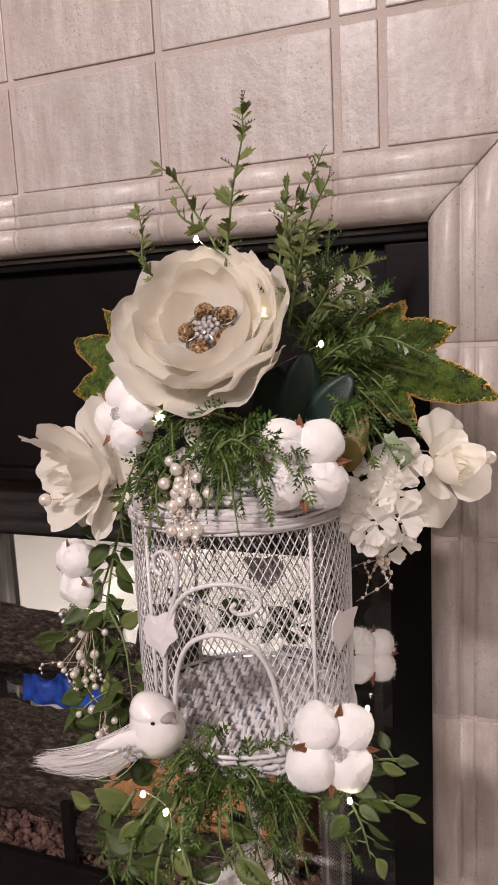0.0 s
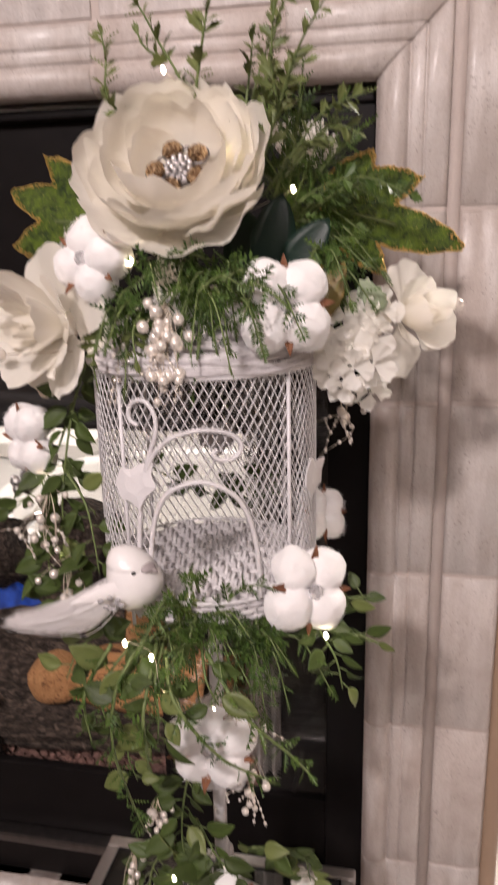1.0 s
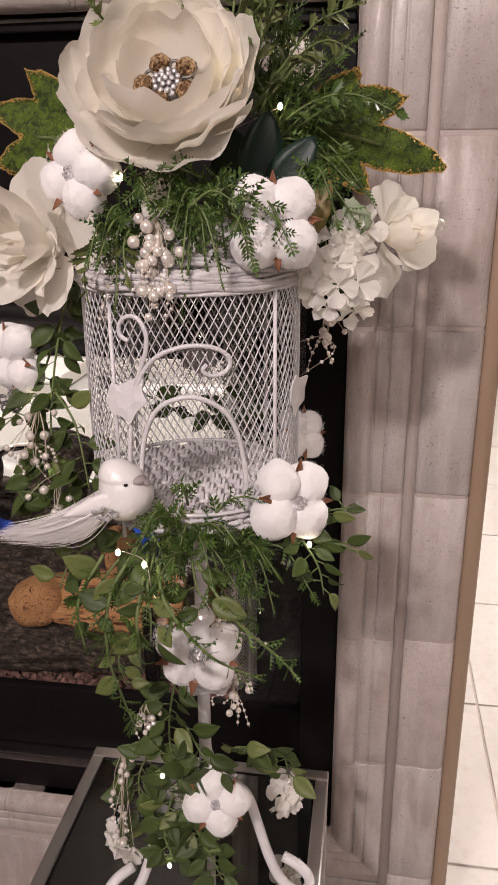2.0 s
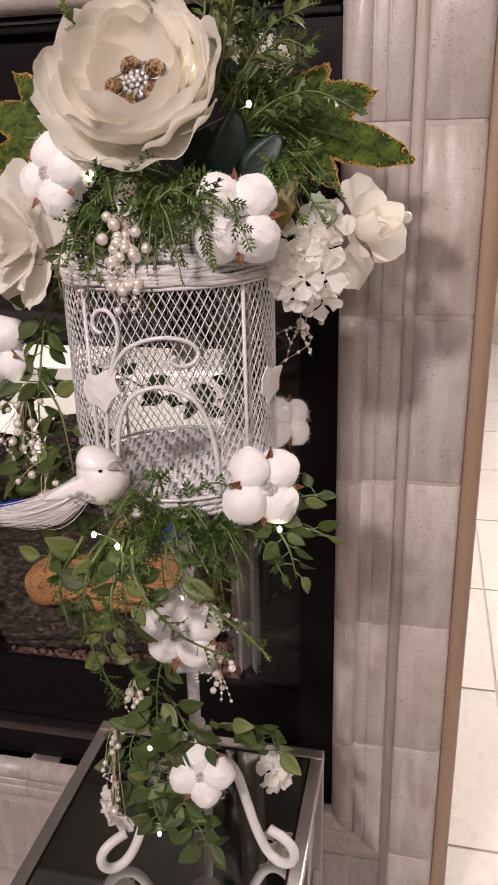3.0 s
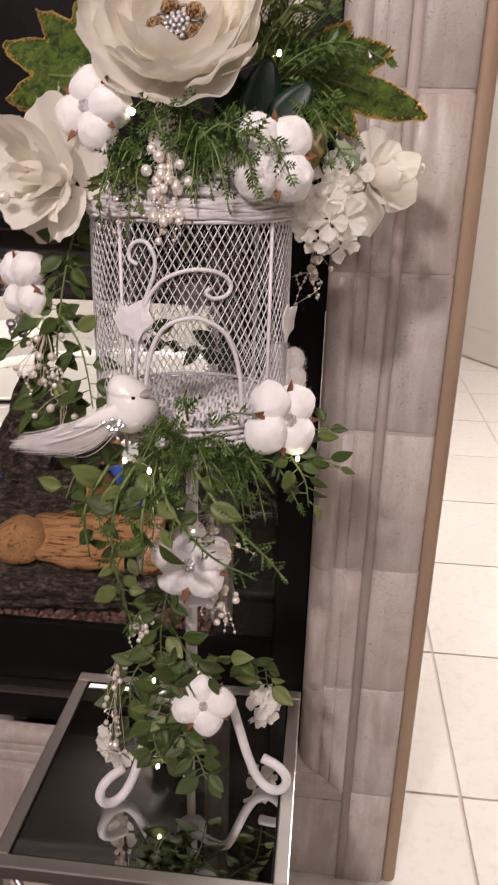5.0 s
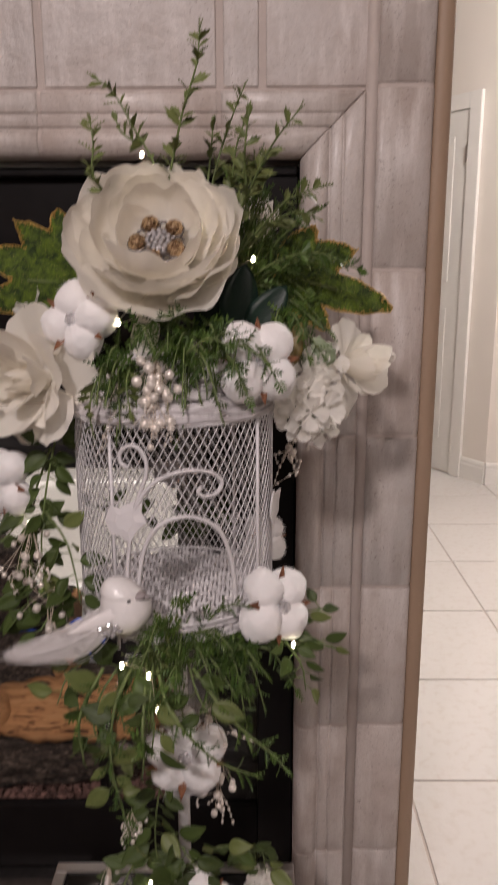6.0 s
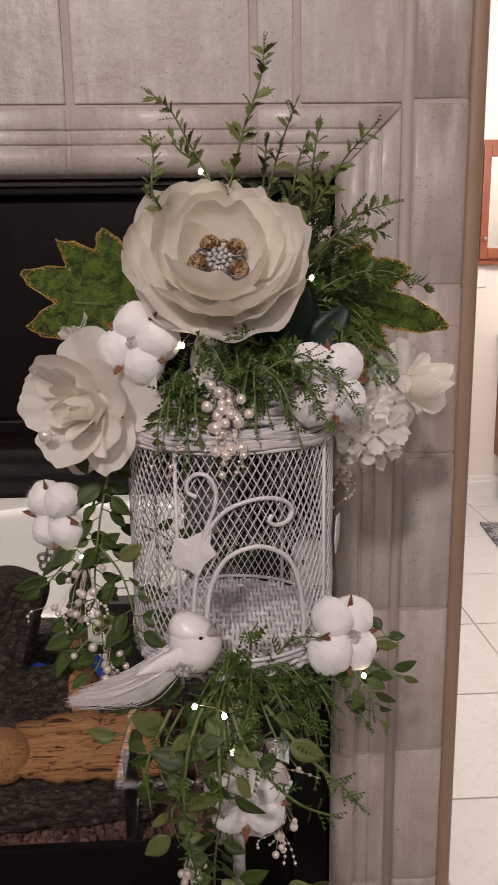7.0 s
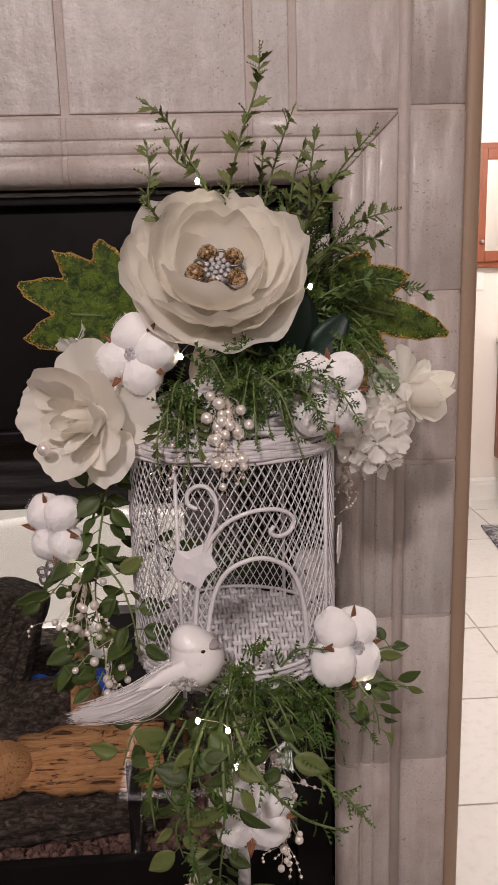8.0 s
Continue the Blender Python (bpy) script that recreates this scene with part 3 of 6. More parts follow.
slab.join(Geo().box((0.35, 0.010, 1.1), (0.96, 0.016, 1.86), 0.003), ang).join(Geo().box((0.35, 0.010, 0.2), (0.96, 0.016, 0.95), 0.003), ang)
part("door_leaf", slab, WHITE_PAINT, door, smooth=False)
part("hinge", Geo().join(Geo().box((0.244, 0.010, 1.72), (0.26, 0.028, 1.81), 0.002), ang), STEEL, door, "steel hinge", smooth=False)

# ---- the firebox ----
fire = thing("fireplace_insert", (-0.63, 1.1, OB), "black metal gas fireplace insert with glass doors", "fireplace")
part("top_panel", Geo().box((OL + 0.003, 0.862, 1.068), (OX - 0.003, 0.885, OZ - 0.006), 0.003), BLACK, fire, smooth=False)
part("top_lip", Geo().box((OL + 0.003, 0.846, OZ - 0.016), (OX - 0.003, 0.885, OZ - 0.006), 0.002), BLACK, fire, smooth=False)
part("side_panel", Geo().box((-0.140, 0.852, OB - 0.004), (OX - 0.0008, 1.352, OZ - 0.017), 0.002), BLACK, fire, smooth=False)
part("side_panel", Geo().box((OL + 0.003, 0.852, OB + 0.004), (OL + 0.04, 0.885, 1.30), 0.004), BLACK, fire, smooth=False)
part("door_rail", Geo().box((OL + 0.04, 0.850, 1.052), (-0.140, 0.870, 1.068), 0.003), BLACK, fire, smooth=False)
part("bottom_panel", Geo().box((OL + 0.003, 0.868, 0.325), (-0.14, 0.885, 0.437), 0.003), BLACK, fire, smooth=False)
part("sill_rail", Geo().box((OL + 0.003, 0.842, 0.314), (-0.14, 0.868, 0.328), 0.003), STEEL_DARK, fire, "bare steel lower rail", smooth=False)
part("kick_panel", Geo().box((OL + 0.003, 0.8465, OB - 0.012), (-0.14, 0.885, 0.3138), 0.002), BLACK, fire, smooth=False)
hood = Geo()
rows = []
for i in range(13):
    zz = 1.06 - 0.108 * i / 12
    rows.append([(OL + 0.01 + k * (OX - 0.01 - OL) / 40, 0.90 + 0.012 * i / 12 + 0.004 * math.sin(i * 2.1 + 0.8 * math.sin(k * 0.4)), zz) for k in range(41)])
hood.sheet(rows, 0.003)
part("hood", hood, SOOT, fire, "dull rippled smoke hood")
shell = Geo()
shell.box((OL + 0.01, 0.905, 1.06), (OX - 0.01, 1.35, 1.075))
shell.box((OL + 0.01, 0.885, OB + 0.002), (OX - 0.01, 1.36, 0.36))
shell.box((OL + 0.01, 1.30, 0.955), (OX - 0.01, 1.35, 1.06))
shell.box((-0.46, 1.31, 0.36), (-0.296, 1.35, 0.615))
for a, b in (((-0.238, 0.912), (-0.300, 1.35)), ((-0.143, 0.911), (-0.238, 0.912)), ((OL + 0.045, 0.886), (OL + 0.058, 1.35))):
    s = 0.006
    shell.add([(a[0], a[1], 0.36), (b[0], b[1], 0.36), (b[0] + s, b[1], 0.36), (a[0] + s, a[1], 0.36), (a[0], a[1], 1.06), (b[0], b[1], 1.06), (b[0] + s, b[1], 1.06), (a[0] + s, a[1], 1.06)],
              [(0, 1, 5, 4), (1, 2, 6, 5), (2, 3, 7, 6), (3, 0, 4, 7), (4, 5, 6, 7), (0, 3, 2, 1)])
part("firebox", shell, SOOT, fire, "sooty dark steel firebox", smooth=False)
glass = part("glass_pane", Geo().box((OL + 0.04, 0.8745, 0.437), (-0.140, 0.8775, 1.052)), GLASS, fire, "clear glass door pane", smooth=False)
glass.visible_shadow = False

# woven mesh curtain, gathered beside the side panel
def spark_curtain(x0, x1, y, z0, z1):
    """Diagonal wires crossing each other on a gently pleated sheet."""
    g = Geo()
    w, pitch = x1 - x0, 0.0062
    for k in range(int((z1 - z0 + w) / pitch)):
        for s in (1, -1):
            run = []
            for i in range(10):
                u = i / 9
                zz = z0 - w + k * pitch + w * 1.5 * (u if s > 0 else 1 - u)
                if z0 <= zz <= z1:
                    run.append((x0 + w * u, y + 0.007 * math.sin(u * 12.56) + 0.0007 * s, zz))
            if len(run) > 1:
                g.tube(run, 0.0009, 3, False)
    part("mesh_curtain", g, CHAIN, fire, "gathered steel mesh spark curtain", kind="stuff")


spark_curtain(-0.251, -0.208, 0.896, 0.445, 1.045)
spark_curtain(-1.135, -1.054, 1.285, 0.445, 1.045)
part("curtain_rod", Geo().tube([(OL + 0.05, 0.896, 1.047), (-0.145, 0.896, 1.047)], 0.003, 8), STEEL_DARK, fire)

# lava rock bed
rock = thing("lava_rock_bed", (-0.65, 1.0, 0.36), "bed of crushed dark red-brown lava rock", "lava rock", kind="stuff")
bed = Geo()
bed.box((OL + 0.05, 0.89, 0.361), (-0.25, 1.3, 0.405))
for k in range(2600):
    xx, yy = rng.uniform(-1.08, -0.17), rng.uniform(0.895, 1.06) if k < 2000 else rng.uniform(1.06, 1.28)
    if xx > -0.248 - (yy - 0.886) * 0.16:
        continue
    r0 = rng.uniform(0.0045, 0.0095)
    base = Geo().ball((0, 0, 0), r0, r0 * rng.uniform(0.7, 1.1), r0 * rng.uniform(0.6, 0.9), 5, 3)
    base.v = [tuple(c * rng.uniform(0.75, 1.25) for c in p) for p in base.v]
    bed.join(base, pose(xx, yy, 0.408 + rng.uniform(0, 0.012), rng.uniform(0, 360), rng.uniform(0, 360), 0))
part("rocks", bed, LAVA, rock, smooth=False, kind="stuff")


# ceramic logs
def log(name, a, b, r0, r1, label, seed, cut_a=True, cut_b=True):
    a, b = Vector(a), Vector(b)
    t = thing(name, (a + b) / 2, label, "log", "logs in the fire")
    d = (b - a)
    L = d.length
    frame_m = aim(a, d, (0, -0.5, 1))
    g = Geo()
    n, segs = 44, 70
    vs = []
    for i in range(segs + 1):
        s = i / segs
        r = r0 + (r1 - r0) * s
        for k in range(n):
            an = 2 * math.pi * k / n
            q = Vector((math.cos(an) * 5, s * L * 9, math.sin(an) * 5 + seed * 7.3))
            ridge = abs(noise.noise(Vector((q.x * 1.2, q.y * 0.9, q.z * 1.2)))) * 0.36 + noise.noise(q * 0.35) * 0.16 + 0.10 * noise.noise(q * 3.1)
            rr = r * (1.0 + 0.10 - ridge)
            vs.append(frame_m @ Vector((math.cos(an) * rr, s * L, math.sin(an) * rr)))
    g.add(vs, [(i * n + k, i * n + (k + 1) % n, (i + 1) * n + (k + 1) % n, (i + 1) * n + k) for i in range(segs) for k in range(n)])
    part("bark", g, BARK, t)
    for flag, s, sign in ((cut_a, 0.0, -1), (cut_b, 1.0, 1)):
        r = (r0 + (r1 - r0) * s)
        c = Geo()
        vs = [frame_m @ Vector((0, s * L + sign * 0.006, 0))]
        for ring_k, (f, dy) in enumerate(((0.5, 0.006), (0.9, 0.004), (0.97, -0.012))):
            for k in range(n):
                an = 2 * math.pi * k / n
                rr = r * f * (1 + 0.05 * math.sin(3 * an + seed))
                vs.append(frame_m @ Vector((math.cos(an) * rr, s * L + sign * dy, math.sin(an) * rr)))
        fs = [(0, 1 + k, 1 + (k + 1) % n) for k in range(n)]
        for q in range(2):
            fs += [(1 + q * n + k, 1 + (q + 1) * n + k, 1 + (q + 1) * n + (k + 1) % n, 1 + q * n + (k + 1) % n) for k in range(n)]
        c.add(vs, fs)
        part("cut_end", c, CUT if flag else BARK, t, "pale orange cut end" if flag else "")
    return t


front_log = log("ceramic_log", (-1.05, 1.02, 0.497), (-0.30, 1.005, 0.502), 0.085, 0.070, "dark bark ceramic gas log with an orange split face", 1)
# the split face on the front log: a wide shallow orange strip with a round knot at its end
strip = Geo()
rows = []
for i in range(44):
    s = i / 43
    xx = -0.545 + 0.215 * s
    h = 0.019 + 0.018 * min(1.0, s * 3.0)
    zc = 0.553 - 0.006 * s
    jag_lo, jag_hi = 0.010 * noise.noise(Vector((xx * 34, 2.0, 0))), 0.007 * noise.noise(Vector((xx * 40, 7.0, 0)))
    rows.append([(xx, 0.922 + 0.010 * s - 0.010 * math.cos((q / 7 - 0.5) * 2.4) + 0.052 * (q / 7) ** 2 + 0.004 * noise.noise(Vector((xx * 70, q * 1.1, 0))),
                  zc + h * (q / 7 - 0.5) * 2 + jag_lo * (1 - q / 7) + jag_hi * q / 7) for q in range(8)])
strip.sheet(rows, 0.016)
part("split_face", strip, SPLIT, front_log, "orange split wood face")
knot = Geo()
vs = [(0, -0.010, 0)]
n = 24
for f, dy in ((0.55, -0.010), (0.9, -0.006), (1.0, 0.004), (1.0, 0.03)):
    for k in range(n):
        an = 2 * math.pi * k / n
        rr = 0.040 * f * (1 + 0.06 * math.sin(2 * an + 1) + 0.04 * math.sin(5 * an))
        vs.append((math.cos(an) * rr, dy, math.sin(an) * rr))
knot.add(vs, [(0, 1 + (k + 1) % n, 1 + k) for k in range(n)] + [(1 + q * n + k, 1 + q * n + (k + 1) % n, 1 + (q + 1) * n + (k + 1) % n, 1 + (q + 1) * n + k) for q in range(3) for k in range(n)])
part("knot", Geo().join(knot, pose(-0.560, 0.914, 0.551, 0, 0, 8)), CUT, front_log, "round orange knot")
log("ceramic_log", (-0.66, 0.944, 0.468), (-0.345, 0.948, 0.472), 0.046, 0.040, "dark rough bark ceramic log before the grate", 6, False, False)
log("ceramic_log", (-0.95, 1.17, 0.425), (-0.452, 1.030, 0.590), 0.056, 0.050, "dark bark ceramic gas log with orange cut end", 2)
log("ceramic_log", (-0.62, 1.10, 0.60), (-0.565, 1.11, 0.755), 0.055, 0.048, "short dark forked ceramic log stub", 3, False, False)
log("ceramic_log", (-1.06, 1.10, 0.69), (-0.705, 1.09, 0.692), 0.055, 0.047, "dark bark ceramic gas log laid on others", 4, True, False)

log("ceramic_log", (-1.06, 1.285, 0.545), (-0.50, 1.275, 0.555), 0.055, 0.048, "dark bark ceramic gas log behind the flame", 5, False, True)

grate = thing("log_grate", (-0.6, 0.97, 0.40), "black iron log grate under the logs", "grate")
for xx, top in ((-0.95, 0.515), (-0.66, 0.530), (-0.370, 0.575)):
    part("upright", Geo().box((xx - 0.010, 0.888, 0.40), (xx + 0.010, 0.900, top), 0.003), BLACK, grate, smooth=False)
    part("bar", Geo().box((xx - 0.008, 0.900, 0.40), (xx + 0.008, 1.2, 0.416), 0.002), BLACK, grate, smooth=False)

flame = thing("gas_flame", (-0.7, 1.13, 0.55), "low blue gas flame between the logs", "flame")
fl = Geo()
rows = []
for i in range(60):
    xx = -1.0 + 0.565 * i / 59
    h = 0.030 + 0.012 * noise.noise(Vector((xx * 26, 0, 3))) + 0.010 * max(0.0, min(1.0, (xx + 0.56) / 0.08)) - 0.02 * max(0.0, (xx + 0.47) / 0.04)
    rows.append([(xx, 1.215 + 0.006 * math.sin(i * 0.9) + q * 0.003, 0.485 + 1.8 * h * q / 4) for q in range(5)])
fl.sheet(rows, 0.012)
part("flame_row", fl, FLAME, flame)

# the bright room behind the fire, seen through it
BY = 2.52
single("wall_bath", Geo().box((-3.2, BY, 0), (0.08, BY + 0.1, TOP)), WHITE_PAINT, "white wall of the bright room behind the fire", "wall", "structure")
single("wall_bath_side", Geo().box((0.02, 1.372, 0), (0.08, BY, TOP)), WHITE_PAINT, "white side wall of the bright room behind", "wall", "structure")
single("floor_bath", Geo().box((-3.2, 1.37, -0.003), (0.02, BY, 0.010), 0.002), WHITE_FLOOR, "plain white floor of the bright room behind", "floor", "structure")

# a deck with an oval tub sunk into it
tub = thing("bathtub", (-0.60, 1.90, 0.01), "white acrylic oval bathtub in a white deck", "bathtub")
TCX, TCY, TA, TB, TZD = -0.60, 1.91, 0.54, 0.40, 0.50
n = 64


def oval(f, z, da=0.0):
    return [(TCX + (TA * f + da) * math.cos(2 * math.pi * k / n), TCY + (TB * f + da) * math.sin(2 * math.pi * k / n), z) for k in range(n)]


def outer_ring(z):
    out = []
    for k in range(n):
        a = 2 * math.pi * k / n
        c, q = math.cos(a), math.sin(a)
        f = min((0.605 if c > 0 else 1.3) / max(abs(c), 1e-6), (BY - 0.004 - TCY if q > 0 else TCY - 1.385) / max(abs(q), 1e-6))
        out.append((TCX + c * f, TCY + q * f, z))
    return out


rings = [outer_ring(0.012), outer_ring(TZD), oval(1, TZD, 0.05), oval(1, TZD + 0.014, 0.046), oval(1, TZD + 0.020, 0.03), oval(1, TZD + 0.018, 0.008), oval(0.99, TZD, 0.0),
         oval(0.93, 0.36), oval(0.86, 0.20), oval(0.72, 0.10), oval(0.40, 0.085)]
shell = Geo().add([p for r in rings for p in r], [(i * n + k, i * n + (k + 1) % n, (i + 1) * n + (k + 1) % n, (i + 1) * n + k) for i in range(len(rings) - 1) for k in range(n)] + [tuple((len(rings) - 1) * n + k for k in range(n))])
part("basin", shell, TUB, tub, "white oval basin and deck", smooth=True)
part("ledge", Geo().box((-1.46, 2.19, TZD + 0.002), (-1.06, BY - 0.006, TZD + 0.055), 0.006), TUB, tub, "raised white ledge", smooth=False)
tap = part("faucet", Geo().tube(curve_pts([(-0.90, 1.46, TZD), (-0.90, 1.46, TZD + 0.06), (-0.87, 1.49, TZD + 0.085), (-0.80, 1.54, TZD + 0.075), (-0.77, 1.56, TZD + 0.05)], 24), 0.013, 10), CLEAR_MIRROR, tub, "chrome tub faucet")
part("handle", Geo().tube([(-0.97, 1.46, TZD), (-0.97, 1.46, TZD + 0.045)], 0.016, 12).tube([(-0.97, 1.46, TZD + 0.045), (-0.99, 1.50, TZD + 0.055)], 0.006, 8), CLEAR_MIRROR, tap, "chrome lever handle")

# ---- hall things ----
cab = thing("medicine_cabinet", (1.55, 3.96, 1.2), "cherry wood framed mirror cabinet on the hall wall", "mirror cabinet")
X0, X1, Z0, Z1 = 1.143, 1.80, 1.268, 1.885
g = Geo().box((X0, 3.925, Z0), (X1, 3.968, Z1), 0.006)
part("body", g, CHERRY, cab, smooth=False)
for nm, lo, hi in (("stile", (X0 + 0.02, 3.908, Z0 + 0.03), (X0 + 0.06, 3.926, Z1 - 0.03)), ("stile", (X1 - 0.085, 3.908, Z0 + 0.03), (X1 - 0.03, 3.926, Z1 - 0.03)),
                   ("rail", (X0 + 0.06, 3.909, Z0 + 0.03), (X1 - 0.085, 3.926, Z0 + 0.085)), ("rail", (X0 + 0.06, 3.909, Z1 - 0.085), (X1 - 0.085, 3.926, Z1 - 0.03))):
    part(nm, Geo().box(lo, hi, 0.005), CHERRY, cab, smooth=False)
part("mirror_glass", Geo().box((X0 + 0.06, 3.914, Z0 + 0.085), (X1 - 0.085, 3.9255, Z1 - 0.085)), CLEAR_MIRROR, cab, "clear mirror glass", smooth=False)
part("knob", Geo().ball((X0 + 0.04, 3.896, 1.40), 0.011).tube([(X0 + 0.04, 3.91, 1.40), (X0 + 0.04, 3.896, 1.40)], 0.005, 8), STEEL, cab, "small steel knob")

sw = thing("light_switch", (1.18, 3.968, 1.2), "white plastic light switch plate on the wall", "light switch")
part("plate", Geo().box((1.142, 3.961, 1.155), (1.222, 3.969, 1.268), 0.003), WHITE_PAINT, sw, smooth=False)
part("rocker", Geo().box((1.166, 3.957, 1.180), (1.198, 3.961, 1.244), 0.002), WHITE_PAINT, sw, smooth=False)

van = thing("vanity_cabinet", (1.5, 3.7, 0.2), "cherry wood bathroom vanity cabinet on the wall", "vanity")
part("body", Geo().box((1.315, 3.50, 0.245), (2.2, 3.965, 0.875), 0.004), CHERRY, van, smooth=False)
for x0 in (1.33, 1.79):
    d = part("door", Geo().box((x0, 3.482, 0.265), (x0 + 0.40, 3.499, 0.855), 0.004), CHERRY, van, smooth=False)
    part("handle", Geo().tube([(x0 + 0.35, 3.470, 0.60), (x0 + 0.35, 3.470, 0.70)], 0.005, 8), STEEL, d, "steel bar handle")
part("counter", Geo().box((1.300, 3.48, 0.876), (2.22, 3.967, 0.905), 0.006), WHITE_PAINT, van, "white counter top", smooth=False)
part("splash", Geo().box((1.315, 3.945, 0.905), (2.2, 3.967, 1.0), 0.004), WHITE_PAINT, van, smooth=False)

rug = Geo()
rug.box((1.06, 3.05, 0.001), (1.95, 3.45, 0.012), 0.004)
single("bath_mat", Geo().join(rug, Matrix.Translation((1.5, 3.25, 0)) @ Matrix.Rotation(radians(-6), 4, "Z") @ Matrix.Translation((-1.5, -3.25, 0))), RUG, "grey and white patterned bath mat on the tiles", "mat")

# ---- side table ----
TZ = 0.437
TX0, TX1, TY0, TY1 = -0.412, -0.092, 0.432, 0.756
table = thing("side_table", (-0.25, 0.59, 0), "small square brushed steel side table with mirror top", "side table")
W = 0.0165
for lo, hi in (((TX0, TY0, TZ - W), (TX1, TY0 + W, TZ + 0.002)), ((TX0, TY1 - W, TZ - W), (TX1, TY1, TZ + 0.002)),
               ((TX0, TY0 + W + 0.0003, TZ - W), (TX0 + W, TY1 - W - 0.0003, TZ + 0.0015)), ((TX1 - W, TY0 + W + 0.0003, TZ - W), (TX1, TY1 - W - 0.0003, TZ + 0.0015))):
    part("rim", Geo().box(lo, hi, 0.0018), STEEL, table, smooth=False)
part("mirror_top", Geo().box((TX0 + W, TY0 + W, TZ - 0.006), (TX1 - W, TY1 - W, TZ - 0.001)), MIRROR, table, "dark mirror glass top", smooth=False)
bead = 0.0025
for lo, hi in (((TX0 + W, TY0 + W, TZ - 0.001), (TX1 - W, TY0 + W + bead, TZ)), ((TX0 + W, TY1 - W - bead, TZ - 0.001), (TX1 - W, TY1 - W, TZ)),
               ((TX0 + W, TY0 + W + bead, TZ - 0.001), (TX0 + W + bead, TY1 - W - bead, TZ)), ((TX1 - W - bead, TY0 + W + bead, TZ - 0.001), (TX1 - W, TY1 - W - bead, TZ))):
    part("bead", Geo().box(lo, hi), BLACK, table, "black sealing bead", smooth=False)
for x in (TX0, TX1 - W):
    for y in (TY0, TY1 - W):
        part("leg", Geo().box((x + 0.0005, y + 0.0005, 0), (x + W - 0.0005, y + W - 0.0005, TZ - W - 0.0003), 0.0015), STEEL, table, smooth=False)
for y in (TY0 + W / 2, TY1 - W / 2):
    for k in range(5):
        xa = TX0 + W + 0.008 + k * 0.066
        xb = TX0 + W + 0.14 + (k - 2) * 0.028
        part("strut", Geo().tube([(xa, y, TZ - W - 0.001), (xb, y, TZ - 0.20)], 0.0035, 6), STEEL, table)
    part("rail", Geo().box((TX0 + W, y - 0.004, TZ - 0.212), (TX1 - W, y + 0.004, TZ - 0.199), 0.001), STEEL, table, smooth=False)
for x in (TX0 + W / 2, TX1 - W / 2):
    for k in range(3):
        ya, yb = TY0 + W + 0.01 + k * 0.13, TY0 + 0.16
        part("strut", Geo().tube([(x, ya, TZ - W - 0.001), (x, yb, TZ - 0.20)], 0.0035, 6), STEEL, table)
    part("rail", Geo().box((x - 0.004, TY0 + W, TZ - 0.212), (x + 0.004, TY1 - W, TZ - 0.199), 0.001), STEEL, table, smooth=False)

# ---- bird cage on its stand ----
AX, AY, R = -0.2225, 0.6145, 0.0955
CZ0, CZ1 = 0.912, 1.097
cage = thing("bird_cage_stand", (AX, AY, TZ), "white wire bird cage with wicker lid on scroll stand", "bird cage")


def on_cage(deg, z, r=R + 0.0012):
    a = radians(deg)
    return Vector((AX + r * math.sin(a), AY - r * math.cos(a), z))


ARCH = [(-17.5, 0.912), (-15.5, 0.945), (-13, 0.975), (-8.5, 0.997), (-1, 1.011), (12, 1.0165), (25, 1.006), (32, 0.988), (36, 0.962), (37.5, 0.935), (37.5, 0.912)]


def in_doorway(deg, z):
    deg = (deg + 180) % 360 - 180
    for (d0, z0), (d1, z1) in zip(ARCH, ARCH[1:]):
        if d0 <= deg < d1 and z < z0 + (z1 - z0) * (deg - d0) / (d1 - d0):
            return True
    return False


net = Geo()
CELLS = 78
H = CZ1 - CZ0
turn = 360 / CELLS * 13.5
STEPS = 28
for k in range(CELLS):
    for s in (1, -1):
        a0 = 360 * k / CELLS
        off = R + (0.0004 if s > 0 else -0.0004)
        run = []
        for i in range(STEPS + 1):
            d, z = a0 + s * turn * i / STEPS, CZ0 + H * i / STEPS
            if not in_doorway(d, z):
                run.append(on_cage(d, z, off))
            if in_doorway(d, z) or i == STEPS:
                if len(run) > 1:
                    net.tube(run, 0.00062, 4, False)
                run = []
part("wire_mesh", net, WIRE, cage, "diamond wire mesh", kind="stuff")
for deg in (-30, 57, 145, 233):
    part("post", Geo().tube([on_cage(deg, CZ0 - 0.03), on_cage(deg, CZ1 + 0.002)], 0.0017, 8), WIRE, cage)
for z, r in ((CZ1, 0.0019), (CZ0, 0.0019)):
    part("hoop", Geo().tube([on_cage(d, z) for d in range(0, 361, 6)], r, 8, False), WIRE, cage)
part("door_arch", Geo().tube(curve_pts([on_cage(d, z, R + 0.003) for d, z in ARCH], 44), 0.0021, 8), WIRE, cage)
s1 = [(-15, 1.022), (-11, 1.036), (-4, 1.049), (6, 1.0565), (16, 1.058), (25, 1.054), (30, 1.045), (27.5, 1.036), (21, 1.0335), (17, 1.038), (19, 1.043)]
part("scroll", Geo().tube(curve_pts([on_cage(d, z, R + 0.0035) for d, z in s1], 50), 0.0019, 8), WIRE, cage)
s2 = [(-16, 1.022), (-12.5, 1.038), (-9, 1.054), (-8.8, 1.068), (-12.5, 1.0785), (-18, 1.0795), (-22.5, 1.073), (-22.5, 1.064), (-18, 1.060)]
part("scroll", Geo().tube(curve_pts([on_cage(d, z, R + 0.0035) for d, z in s2], 44), 0.0019, 8), WIRE, cage)
